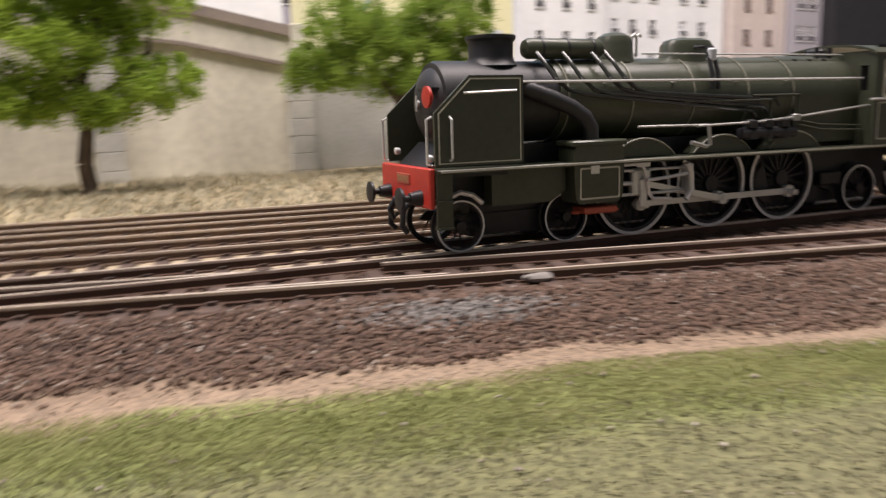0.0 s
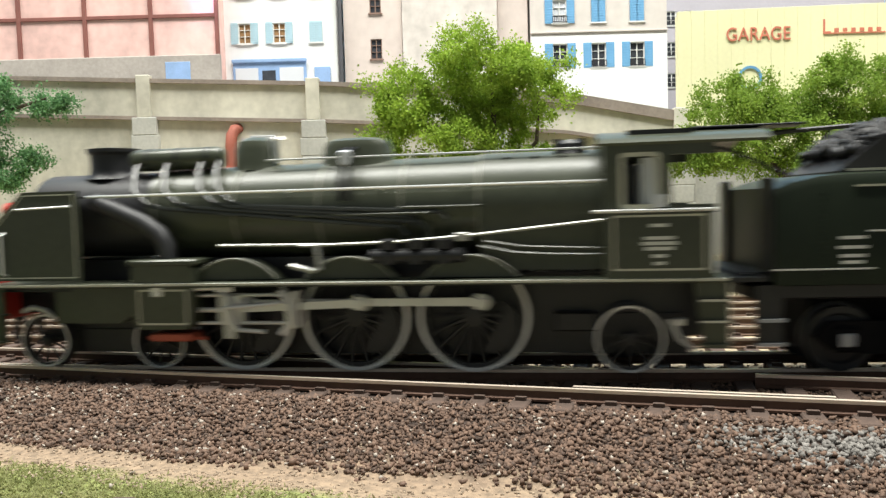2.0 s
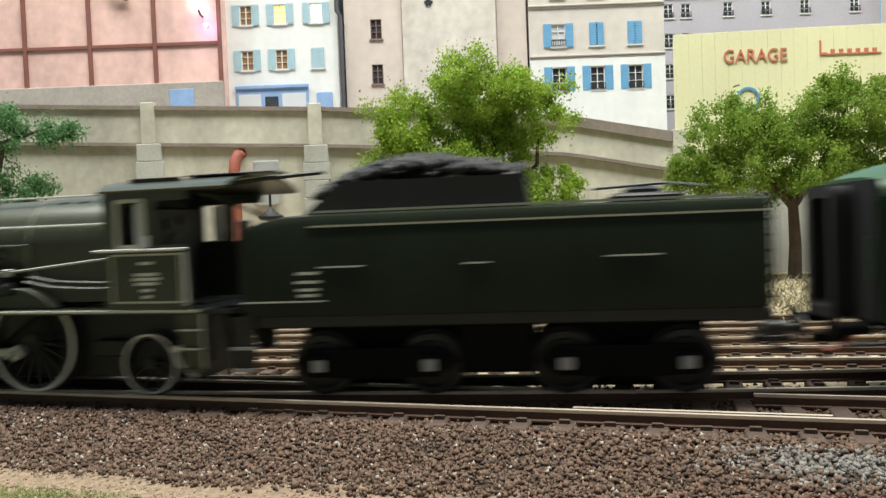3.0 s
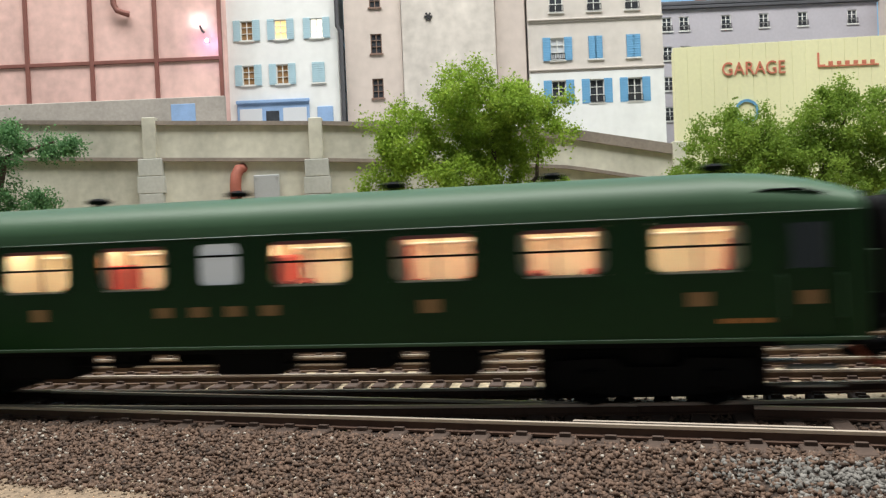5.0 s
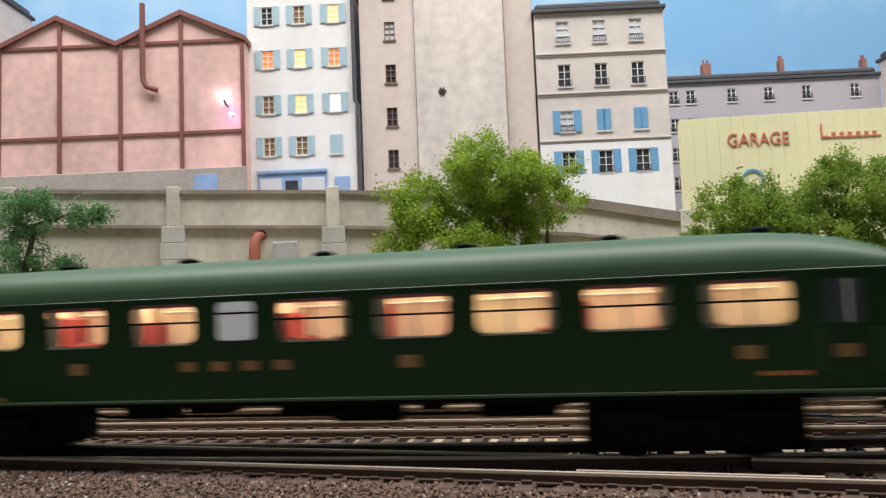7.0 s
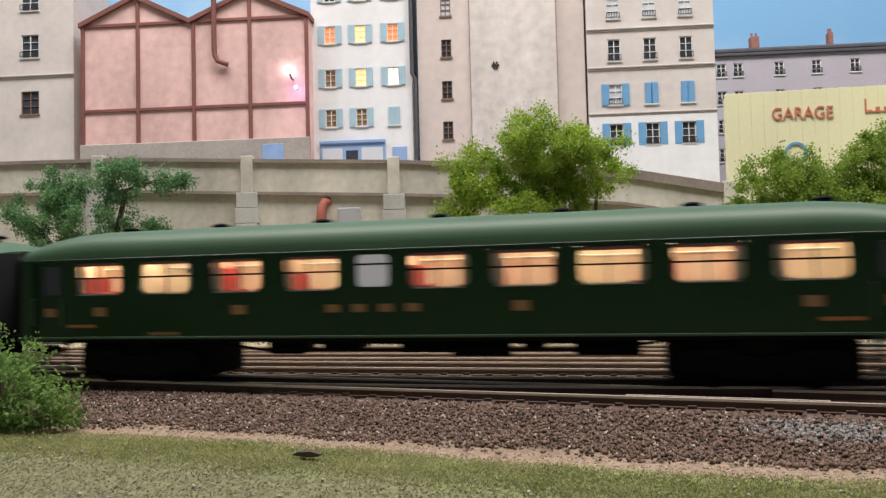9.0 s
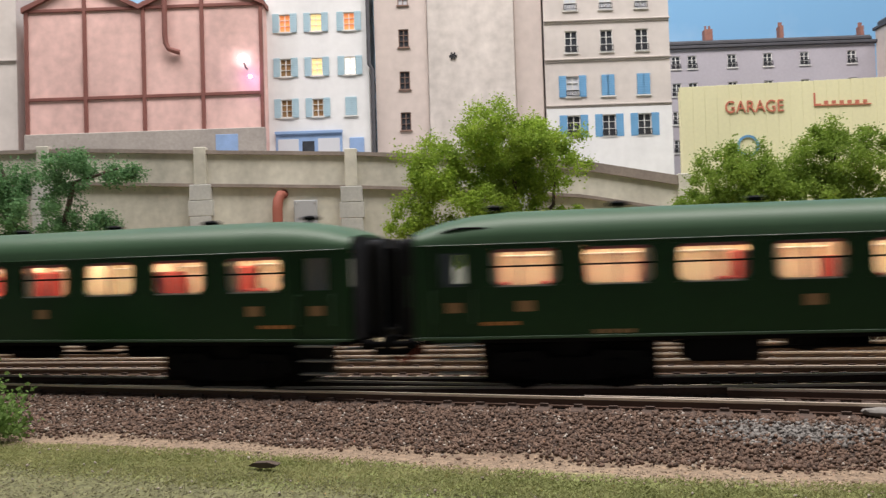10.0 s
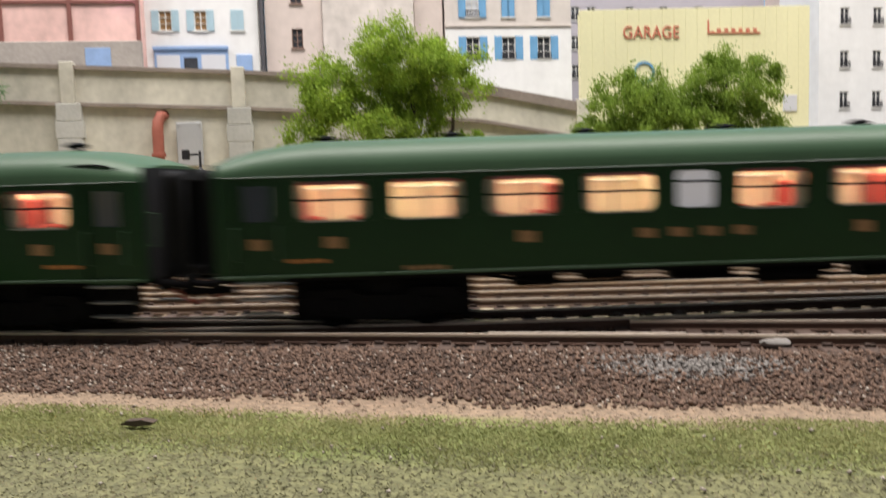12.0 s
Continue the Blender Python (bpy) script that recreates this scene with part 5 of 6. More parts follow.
def spoked(parent, x, r, spokes, name, crank=False):
    """A wheel pair with spokes, white-rimmed tyres and, on driven ones, crank pins."""
    global TALL
    low, TALL = TALL, 1.0
    bm = bmesh.new()
    for s in (-1, 1):
        y = s * 8.6
        lathe(bm, [(r * 0.85, y - s * 0.9), (r * 0.85, y + s * 0.9), (r * 0.93, y + s * 1.05), (r * 0.995, y + s * 1.05), (r, y - s * 0.7), (r + 0.5, y - s * 0.8), (r + 0.5, y - s * 1.2), (r * 0.9, y - s * 1.2)], (0, 0, 0), "y", 48, ring=True)
        lathe(bm, [(0.5, y + s * 1.5), (r * 0.19, y + s * 1.4), (r * 0.19, y - s * 0.8), (0.5, y - s * 0.8)], (0, 0, 0), "y", 16)
        if crank:
            slab(bm, [(r * 0.5 * math.cos(a), -r * 0.5 * math.sin(a) - r * 0.33) for a in np.linspace(0.2, math.pi - 0.2, 9)], y - 0.7, y + 0.7)
    rod(bm, (0, -8, 0), (0, 8, 0), 1.0)
    w = part(name, bm, "black", parent, at=mm(x, 0, r))
    bm = bmesh.new()
    rod(bm, (r * 0.16, 0, 0), (r * 0.86, 0, 0), r * 0.045, r * 0.03, 6)
    spoke = mesh_of("spoke", bm, "black")
    for s in (-1, 1):
        y = s * 8.6
        for k in range(spokes):
            part("spoke", spoke, None, w, at=mm(0, y, 0, 0, 360 * k / spokes, 0))
        bm = bmesh.new()
        lathe(bm, [(r * 0.925, y + s * 1.0), (r * 0.925, y + s * 1.2), (r * 0.995, y + s * 1.2), (r * 0.995, y + s * 1.0)], (0, 0, 0), "y", 48, ring=True)
        part("tyre", bm, "wheelrim", w, "white painted steel tyre")
        if crank:
            bm = bmesh.new()
            rod(bm, (CRANK, y, 0), (CRANK, y + s * 5.2, 0), 0.75)
            part("crank_pin", bm, "bright", w)
    TALL = low
    return w


def build_loco():
    k = loco

    def boiler_ring(x, r, n=40):
        return [(x, r * math.sin(2 * math.pi * i / n), AXIS + r * math.cos(2 * math.pi * i / n)) for i in range(n)]

    bm = bmesh.new()
    loft(bm, [boiler_ring(x, r) for x, r in ((-2.6, 8.0), (-2.4, 9.3), (-1.4, 9.7), (26, 9.7))])
    part("smokebox", bm, "smoke", k, "matt black smokebox", smooth=40)
    bm = bmesh.new()
    loft(bm, [boiler_ring(x, r) for x, r in ((26, 10.2), (60, 10.5), (98, 10.9))])
    part("boiler", bm, "loco", k, smooth=40)
    bm = bmesh.new()
    sec = []
    for x in (98, 123):
        sec.append([(x, 11.2 * math.sin(a), AXIS + 11.2 * math.cos(a)) for a in np.linspace(-1.75, 1.75, 25)] + [(x, 11, 21), (x, -11, 21)])
    loft(bm, sec)
    part("firebox", bm, "loco", k, smooth=40)
    for x in (103, 108.5, 114):
        for y in (-5.6, 5.6):
            bm = bmesh.new()
            rod(bm, (x, y, AXIS + 9.4), (x, y * 1.02, AXIS + 9.95), 0.6, n=10)
            part("washout_plug", bm, "black", k)
    for x, r in ((28, 10.25), (46, 10.45), (64.5, 10.6), (82, 10.8), (97.5, 11.0)):
        bm = bmesh.new()
        loft(bm, [boiler_ring(x - 0.22, r + 0.0), boiler_ring(x - 0.22, r + 0.18), boiler_ring(x + 0.22, r + 0.18), boiler_ring(x + 0.22, r + 0.0)], caps=False)
        part("boiler_band", bm, "band", k)
    bm = bmesh.new()
    lathe(bm, [(0.4, -5.4), (4.5, -4.8), (7.4, -3.6), (8.2, -2.5)], (0, 0, AXIS), "x", 32)
    door = part("smokebox_door", bm, "smoke", k)
    bm = bmesh.new()
    for z in (AXIS - 3, AXIS + 3):
        box(bm, -5.1, -3.2, -7, 1, z - 0.4, z + 0.4)
    part("door_hinges", bm, "black", door)
    bm = bmesh.new()
    rod(bm, (-5.9, 0, AXIS), (-4.5, 0, AXIS), 0.8)
    rod(bm, (-5.9, 0, AXIS - 1.8), (-5.9, 0, AXIS + 1.8), 0.25)
    part("door_handle", bm, "bright", door)
    # chimney and fittings on top
    bm = bmesh.new()
    lathe(bm, [(6.6, 42.6), (5.6, 43.6), (5.2, 44.8), (5.3, 48.2), (5.9, 48.9), (5.9, 49.7), (5.2, 49.8), (4.9, 48.8), (4.7, 46)], (13, 0, 0), "z", 32)
    part("chimney", bm, "black", k)
    bm = bmesh.new()
    lathe(bm, [(0.8, 19.6), (2.0, 20), (2.5, 21), (2.5, 40), (2.0, 41), (0.8, 41.4)], (0, -3.4, 46.6), "x", 20)
    part("feedwater_heater", bm, "loco", k)
    bm = bmesh.new()
    for x in (24, 31, 38):
        loft(bm, [[(xx, -3.4 + 2.6 * math.sin(a), 46.6 + 2.6 * math.cos(a)) for a in np.linspace(0, 2 * math.pi, 20, endpoint=False)] for xx in (x - 0.3, x + 0.3)])
    part("heater_straps", bm, "black", k)
    bm = bmesh.new()
    lathe(bm, [(5.4, 43.4), (4.8, 45), (4.7, 48.2), (4.0, 50), (2.4, 50.9), (0.3, 51.2)], (47.5, 0, 0), "z", 28)
    part("steam_dome", bm, "loco", k)
    bm = bmesh.new()
    for x in (51.5, 53):
        pipe(bm, [(x, -2, 45), (x, -2, 50), (x + 0.8, -2, 50.6), (x + 1.4, -2, 50)], 0.35, 6)
    part("whistle", bm, "bright", k)
    bm = bmesh.new()
    secs = []
    for f, z in ((1.12, 43.6), (1.0, 45.4), (0.98, 47.8), (0.86, 49.2), (0.6, 49.8)):
        secs.append([(70.5 + x * f, y * f, z) for x, y in [(7.6 * math.copysign(abs(math.cos(a)) ** 0.6, math.cos(a)), 4.6 * math.sin(a)) for a in np.linspace(0, 2 * math.pi, 28, endpoint=False)]])
    loft(bm, secs)
    part("sandbox", bm, "loco", k)
    bm = bmesh.new()
    pipe(bm, [(69.5, -4.0, 47.4), (69.5, -8.6, 46.8), (69.5, -9.6, 44), (69.5, -11, 40), (69.5, -11.2, 36)], 0.55, 8)
    part("sand_pipe", bm, "black", k)
    bm = bmesh.new()
    pipe(bm, [(71.3, -4.0, 47.4), (71.3, -8.6, 46.8), (71.3, -9.6, 44), (71.3, -11, 40), (71.3, -11.2, 36)], 0.55, 8)
    part("sand_pipe", bm, "black", k)
    bm = bmesh.new()
    box(bm, 69.2, 71.6, -10.4, -8.6, 43.2, 46.6, 0.4)
    part("lamp_housing", bm, "frosted", k, "small white lamp housing")
    bm = bmesh.new()
    lathe(bm, [(3.2, 44.5), (2.6, 45.4), (2.6, 46.6), (1.8, 47.4), (0.3, 47.6)], (115.5, -1.5, 0), "z", 18)
    part("safety_valve", bm, "black", k)
    for x in (113, 118):
        bm = bmesh.new()
        rod(bm, (x, -4, 44.4), (x, -4, 47.5), 0.7)
        part("safety_valve", bm, "black", k)
    # handrails
    bm = bmesh.new()
    rod(bm, (13.5, -11.9, 38.4), (122, -11.9, 38.4), 0.32, n=8)
    part("boiler_handrail", bm, "bright", k)
    for x in (18, 38, 58, 78, 95, 114):
        bm = bmesh.new()
        rod(bm, (x, -9.6, 38.0), (x, -12.2, 38.4), 0.32, n=8)
        part("handrail_post", bm, "bright", k)
    bm = bmesh.new()
    rod(bm, (52, -5.6, 45.4), (121, -5.6, 45.4), 0.22, n=6)
    part("top_handrail", bm, "bright", k)
    # pipes that run back and down along the boiler
    for x0, z1, x1 in ((22, 32.5, 82), (29, 33.5, 86), (37, 34.5, 84), (41, 35.4, 90)):
        bm = bmesh.new()
        pipe(bm, [(x0, -5, 46.0), (x0 + 0.6, -8.2, 43), (x0 + 1.8, -10.8, 39.4), (x0 + 5, -11.6, 36.4), (x0 + 9, -11.9, 35.4), (x1, -12.0, z1 - 2.2), (x1 + 1.5, -12.0, z1 - 4)], 0.5, 8)
        part("lubricator_pipe", bm, "gloss", k)
    for run_of in ([(82, -12.2, 34.2), (98, -12.2, 34.2), (98, -12.2, 30), (100, -12.2, 27)], [(60, -12, 33), (88, -12.4, 33), (88, -12.6, 28)]):
        bm = bmesh.new()
        pipe(bm, run_of, 0.35, 6)
        part("feed_pipe", bm, "loco", k)
    bm = bmesh.new()
    pipe(bm, [(14, -9.2, 37.5), (17, -11.2, 36.6), (22, -12.2, 34.6), (27, -12.6, 32.4), (30.5, -12.8, 30), (32, -12.9, 27.5), (32.2, -12.9, 23.5)], 1.9, 14)
    part("steam_pipe", bm, "smoke", k, "thick outside steam pipe")
    # running board with its pale edge
    for s in (-1, 1):
        bm = bmesh.new()
        box(bm, -8, 143.5, min(s * 9, s * 16.6), max(s * 9, s * 16.6), 18.6, 19.6, 0.15)
        b = part("running_board", bm, "loco", k)
        bm = bmesh.new()
        box(bm, -7.5, 143.2, min(s * 16.6, s * 16.9), max(s * 16.6, s * 16.9), 19.0, 19.45)
        part("lining", bm, "line", b, smooth=0)
    # smoke deflectors
    for s in (-1, 1):
        out = [(-8, 20.2), (13.2, 20.2), (13.2, 39.8), (0.2, 39.8), (-8, 31.8)]
        y0 = s * 14.6
        bm = bmesh.new()
        slab(bm, out, y0 - 0.35, y0 + 0.35)
        d = part("smoke_deflector", bm, "loco", k)
        cx, cz = 4, 29.5
        ins = [(cx + (x - cx) * 0.93, cz + (z - cz) * 0.94) for x, z in out]
        ins2 = [(cx + (x - cx) * 0.905, cz + (z - cz) * 0.915) for x, z in out]
        bm = bmesh.new()
        ring_plate(bm, ins, ins2, y0 + s * 0.35, y0 + s * 0.48)
        part("lining", bm, "line", d, smooth=0)
        bm = bmesh.new()
        pipe(bm, [(-4.5, y0 + s * 0.4, 21.5), (-4.5, y0 + s * 1.5, 22), (-4.5, y0 + s * 1.5, 30.4), (-4.5, y0 + s * 0.4, 31)], 0.3, 6)
        pipe(bm, [(-1, y0 + s * 0.4, 36), (-0.6, y0 + s * 1.3, 36), (11, y0 + s * 1.3, 36.4), (11.4, y0 + s * 0.4, 36.4)], 0.25, 6)
        part("grab_rail", bm, "bright", d)
        bm = bmesh.new()
        pipe(bm, [(-8.2, y0 - s * 0.6, 20.5), (-9.4, y0 - s * 0.6, 20.8), (-9.4, y0 - s * 0.6, 30.5), (-8.2, y0 - s * 0.6, 31)], 0.3, 6)
        part("front_grab_rail", bm, "bright", d)
        bm = bmesh.new()
        box(bm, 2, 12, min(s * 9.4, s * 14.4), max(s * 9.4, s * 14.4), 38.2, 38.6)
        part("deflector_stay", bm, "black", d)
    # front: buffer beam, buffers, coupling, lamp
    bm = bmesh.new()
    box(bm, -9.6, -8.2, -15.2, 15.2, 11, 20, 0.3)
    beam = part("buffer_beam", bm, "red", k, "bright red buffer beam")
    bm = bmesh.new()
    box(bm, -9.9, -9.5, -4, 4, 15.8, 18.2, 0.1)
    plate = part("number_plate", bm, "redlead", beam)
    bm = bmesh.new()
    for j in range(5):
        box(bm, -10.0, -9.85, -3.2 + j * 1.4, -2.3 + j * 1.4, 16.3, 17.7)
    part("plain_bars", bm, "plate", plate, smooth=0)
    for y in (-10, 10):
        bm = bmesh.new()
        lathe(bm, [(1.9, -9.4), (1.7, -10.4), (1.3, -12.2), (0.8, -12.3), (0.8, -14), (2.6, -14.1), (2.6, -14.7), (0.3, -15)], (0, y, 13.2), "x", 20)
        part("buffer", bm, "black", k)
    bm = bmesh.new()
    pipe(bm, [(-9.5, 0, 13), (-12, 0, 12.4), (-13.4, 0, 10), (-12.4, 0, 7.6), (-11.4, 0, 9)], 0.6, 8)
    part("coupling_hook", bm, "black", k)
    bm = bmesh.new()
    pipe(bm, [(-9.5, 4, 12), (-11.5, 4, 10), (-11.8, 4, 6), (-10.6, 4, 4.6)], 0.7, 8)
    part("brake_hose", bm, "black", k)
    bm = bmesh.new()
    pipe(bm, [(-9.5, -4, 12), (-11.5, -4, 10), (-11.8, -4, 6), (-10.6, -4, 4.6)], 0.7, 8)
    part("brake_hose", bm, "black", k)
    bm = bmesh.new()
    lathe(bm, [(0.4, -7.6), (2.4, -7.4), (2.4, -6.8), (1.0, -6.0)], (0, -9.2, 35.4), "x", 20)
    part("marker_disc", bm, "red", k, "round red marker disc")
    for y, z in ((8.0, 23), (-12.0, 22)):
        bm = bmesh.new()
        lathe(bm, [(0.4, -8.7), (0.8, -8.6), (0.9, -8.0), (0.7, -7.4)], (0, y, z), "x", 16)
        part("front_lamp", bm, "bright", k)
    bm = bmesh.new()
    box(bm, -8.2, 10, -13.5, 13.5, 17.6, 18.6)
    slab(bm, [(-8, 18.6), (-2, 24.5), (-2, 25), (-8, 19.2)], -9, 9)
    part("front_platform", bm, "black", k)
    # frames below
    bm = bmesh.new()
    for y in (-6.6, 5.8):
        slab(bm, [(-8, 12), (2, 12), (6, 9), (22, 9), (30, 7), (140, 7), (140, 18.6), (-8, 18.6)], y, y + 0.8)
    box(bm, 106, 138, -5.8, 5.8, 3, 20)
    box(bm, 4, 106, -5.8, 5.8, 2.6, 24)
    part("main_frame", bm, "black", k)
    bm = bmesh.new()
    slab(bm, [(6, 10.5), (21, 10.5), (25, 13), (25, 18.6), (6, 18.6)], -13.4, -9.6)
    part("frame_skirt", bm, "loco", k)
    bm = bmesh.new()
    slab(bm, [(-8.2, 6.5), (-4.6, 6.5), (-4.6, 18.6), (-8.2, 18.6)], -16, -15.4)
    box(bm, -8.2, -4.6, -16.6, -14.4, 12.4, 12.9)
    box(bm, -8.2, -4.6, -16.6, -14.4, 6.5, 7.0)
    part("front_steps", bm, "loco", k)
    bm = bmesh.new()
    pipe(bm, [(-3.4, -11.8, 13.0), (-1, -11.8, 14.0), (2, -11.8, 13.2), (4.4, -11.8, 11.2)], 0.6, 6)
    part("wheel_guard", bm, "bright", k)
    # cylinders and the red-lead drain casing
    for s in (-1, 1):
        bm = bmesh.new()
        y0, y1 = (-16.2, -9.4) if s < 0 else (9.4, 16.2)
        slab(bm, [(26, 11), (27, 9.6), (37.6, 9.6), (38.8, 11), (39.2, 17), (39.2, 22.6), (37.5, 24), (27, 24), (25.6, 22.6), (25.6, 17)], y0, y1)
        c = part("cylinder", bm, "loco", k)
        bm = bmesh.new()
        box(bm, 24.8, 40, y0 - 0.3, y1 + 0.3, 23.2, 24.6, 0.4)
        part("valve_chest_cover", bm, "loco", c)
        bm = bmesh.new()
        ring_plate(bm, rounded(27, 38, 10.6, 18.2, 0.4, 2), rounded(27.4, 37.6, 11, 17.8, 0.3, 2), y0 - 0.15 if s < 0 else y1, y0 if s < 0 else y1 + 0.15)
        part("lining", bm, "line", c)
        bm = bmesh.new()
        box(bm, 29, 38, y0 + 0.6, y1 - 0.6, 6.9, 8.6, 0.3)
        rod(bm, (27, (y0 + y1) / 2, 7.2), (40, (y0 + y1) / 2, 7.2), 0.4)
        part("drain_casing", bm, "redlead", c, "red-lead painted drain cock casing")
        for z in (16.6, 10.6):
            bm = bmesh.new()
            rod(bm, (39, s * 13.4, z), (60, s * 13.4, z), 0.42)
            part("slide_bar", bm, "bright", c)
        bm = bmesh.new()
        box(bm, 59.5, 61, min(s * 12, s * 15), max(s * 12, s * 15), 9.6, 17.6, 0.2)
        part("slide_bar_bracket", bm, "bright", c)
        bm = bmesh.new()
        rod(bm, (31, s * 15.2, 18.0), (47, s * 15.2, 18.4), 0.5)
        box(bm, 30, 32.4, min(s * 15, s * 16.4), max(s * 15, s * 16.4), 16.6, 18.8, 0.2)
        pipe(bm, [(45, s * 15.2, 18.6), (46.4, s * 15.2, 15), (47.2, s * 15.2, 11), (48.4, s * 15.2, 9.4), (54, s * 15.2, 9.0)], 0.5, 8)
        box(bm, 43.6, 47.4, min(s * 14.6, s * 15.6), max(s * 14.6, s * 15.6), 17.4, 19, 0.2)
        part("valve_rod", bm, "bright", c)
        bm = bmesh.new()
        pipe(bm, [(58, s * 15.8, 17.8), (59.4, s * 15.8, 15.4), (59.6, s * 15.8, 11), (58, s * 15.8, 8.6)], 0.75, 8)
        pipe(bm, [(46, s * 16, 14.2), (52, s * 16, 14.6), (58, s * 16, 15.2)], 0.45, 8)
        part("expansion_link", bm, "bright", c)
    # splashers over the drivers
    for x in DRIVERS:
        bm = bmesh.new()
        slab(bm, [(x + 12.4 * math.cos(a), 11.3 + 13 * math.sin(a)) for a in np.linspace(0.72, math.pi - 0.72, 15)], -13.2, -9.0)
        sp = part("splasher", bm, "loco", k)
        bm = bmesh.new()
        ring = np.linspace(0.72, math.pi - 0.72, 15)
        pipe(bm, [(x + 12.4 * math.cos(a), -13.3, 11.3 + 13 * math.sin(a)) for a in ring], 0.25, 6)
        part("lining", bm, "band", sp)
    # pumps and reach rod
    for x in (80, 85.5, 91):
        bm = bmesh.new()
        lathe(bm, [(0.5, 22.6), (1.9, 22.8), (1.9, 24.6), (1.1, 24.8), (1.1, 25.6), (1.9, 25.8), (1.9, 27.6), (0.5, 28)], (x, -13.6, 0), "z", 14)
        part("air_pump", bm, "black", k)
    bm = bmesh.new()
    lathe(bm, [(0.6, 76), (1.5, 76.4), (1.5, 95), (0.6, 95.4)], (0, -13.8, 24.4), "x", 14)
    part("pump_cylinder", bm, "black", k)
    bm = bmesh.new()
    pipe(bm, [(44.5, -14.2, 27.2), (66, -14.2, 27.0)], 0.32, 6)
    pipe(bm, [(62, -14.6, 26.8), (82, -14.6, 27.3), (97, -14.6, 28.4), (121.5, -14.6, 30.8)], 0.32, 6)
    box(bm, 93.5, 96, -15.2, -14, 27.2, 29, 0.2)
    part("reach_rod", bm, "rodsteel", k, "long pale reversing rod")
    bm = bmesh.new()
    pipe(bm, [(65.4, -14.8, 27), (66, -14.8, 22), (64.6, -14.8, 21.6), (60, -14.8, 22.8)], 0.6, 6)
    part("lifting_link", bm, "rodsteel", k)
    bm = bmesh.new()
    pipe(bm, [(98, -13, 26), (105, -13.2, 24.6), (112, -13.2, 24.2), (121, -13.2, 24)], 0.3, 6)
    part("feed_pipe", bm, "loco", k)
    bm = bmesh.new()
    pipe(bm, [(99, -12.6, 27), (106, -12.8, 25.8), (121, -12.8, 25.2)], 0.3, 6)
    part("feed_pipe", bm, "loco", k)
    # cab
    for s in (-1, 1):
        y0, y1 = (-16.4, -15.6) if s < 0 else (15.6, 16.4)
        bm = bmesh.new()
        pierced(bm, 121.5, 141.2, 19.6, 45.2, y0, y1, [(125, 131, 33.4, 42.8), (133.5, 141.2, 33.4, 42.8)])
        side = part("cab_side", bm, "loco", k, smooth=0)
        yo = y0 if s < 0 else y1
        bm = bmesh.new()
        ring_plate(bm, rounded(123, 139.6, 21, 31.6, 0.3, 2), rounded(123.4, 139.2, 21.4, 31.2, 0.3, 2), yo - 0.1 if s < 0 else yo, yo if s < 0 else yo + 0.1)
        part("lining", bm, "line", side)
        bm = bmesh.new()
        for w, z in ((3, 29.6), (5.2, 27.2), (6.2, 26.2), (5, 25.2), (2.4, 23.8), (1.8, 22.4)):
            box(bm, 131.3 - w / 2, 131.3 + w / 2, yo - (0.15 if s < 0 else 0), yo + (0 if s < 0 else 0.15), z - 0.35, z + 0.3)
        part("plain_bars", bm, "palelet", side, "pale unreadable number bars", smooth=0)
        bm = bmesh.new()
        rod(bm, (140.8, s * 16.9, 20.5), (140.8, s * 16.9, 31.8), 0.3)
        rod(bm, (119.5, s * 16.9, 32.4), (141, s * 16.9, 32.4), 0.35)
        part("cab_handrail", bm, "bright", side)
        bm = bmesh.new()
        ring_plate(bm, rounded(124.4, 131.6, 32.8, 43.4, 0.8, 3), rounded(125.2, 130.8, 33.6, 42.6, 0.6, 3), yo - 0.15 if s < 0 else yo - 0.3, yo + 0.3 if s < 0 else yo + 0.15)
        part("window_frame", bm, "line", side)
        bm = bmesh.new()
        box(bm, 128.4, 131, s * 15.2 - 0.1, s * 15.2 + 0.1, 33.6, 42.4)
        part("sliding_pane", bm, "frosted", side, smooth=0)
        bm = bmesh.new()
        box(bm, 130.0, 132.6, s * 16.9 - 0.2, s * 16.9 + 0.2, 33, 35.4)
        part("wind_shield", bm, "frosted", side, smooth=0)
        bm = bmesh.new()
        slab(bm, [(139, 6.4), (143.6, 6.4), (143.6, 18.6), (137.5, 18.6)], s * 15.4 - 0.3, s * 15.4 + 0.3)
        for z in (6.6, 11, 15):
            box(bm, 138.4, 143.6, s * 15.6 - 1.4, s * 15.6 + 1.4, z - 0.3, z + 0.3)
        st = part("cab_steps", bm, "loco", k)
        bm = bmesh.new()
        for z in (11.4, 15.4):
            box(bm, 138.4, 143.6, s * 17.0 - 0.1, s * 17.0 + 0.1, z - 0.3, z + 0.1)
        box(bm, 143.3, 143.7, s * 15.9 - 0.15, s * 15.9 + 0.15, 7, 18.6)
        part("lining", bm, "line", st, smooth=0)
    bm = bmesh.new()
    pierced(bm, -15.6, 15.6, 19.6, 46, 0, 0.6, [(-14, -11.5, 35, 42), (11.5, 14, 35, 42)])
    part("cab_front", bm, "loco", k, at=mm(122.2, 0, 0, 0, 0, 90), smooth=0)
    bm = bmesh.new()
    sec = []
    for x in (120.6, 150.6):
        top = [(x, 17.2 * math.sin(a), 44.4 + 4.0 * math.cos(a)) for a in np.linspace(-1.35, 1.35, 15)]
        low = [(x, 17.0 * math.sin(a), 43.9 + 3.8 * math.cos(a)) for a in np.linspace(1.35, -1.35, 15)]
        sec.append(top + low)
    loft(bm, sec)
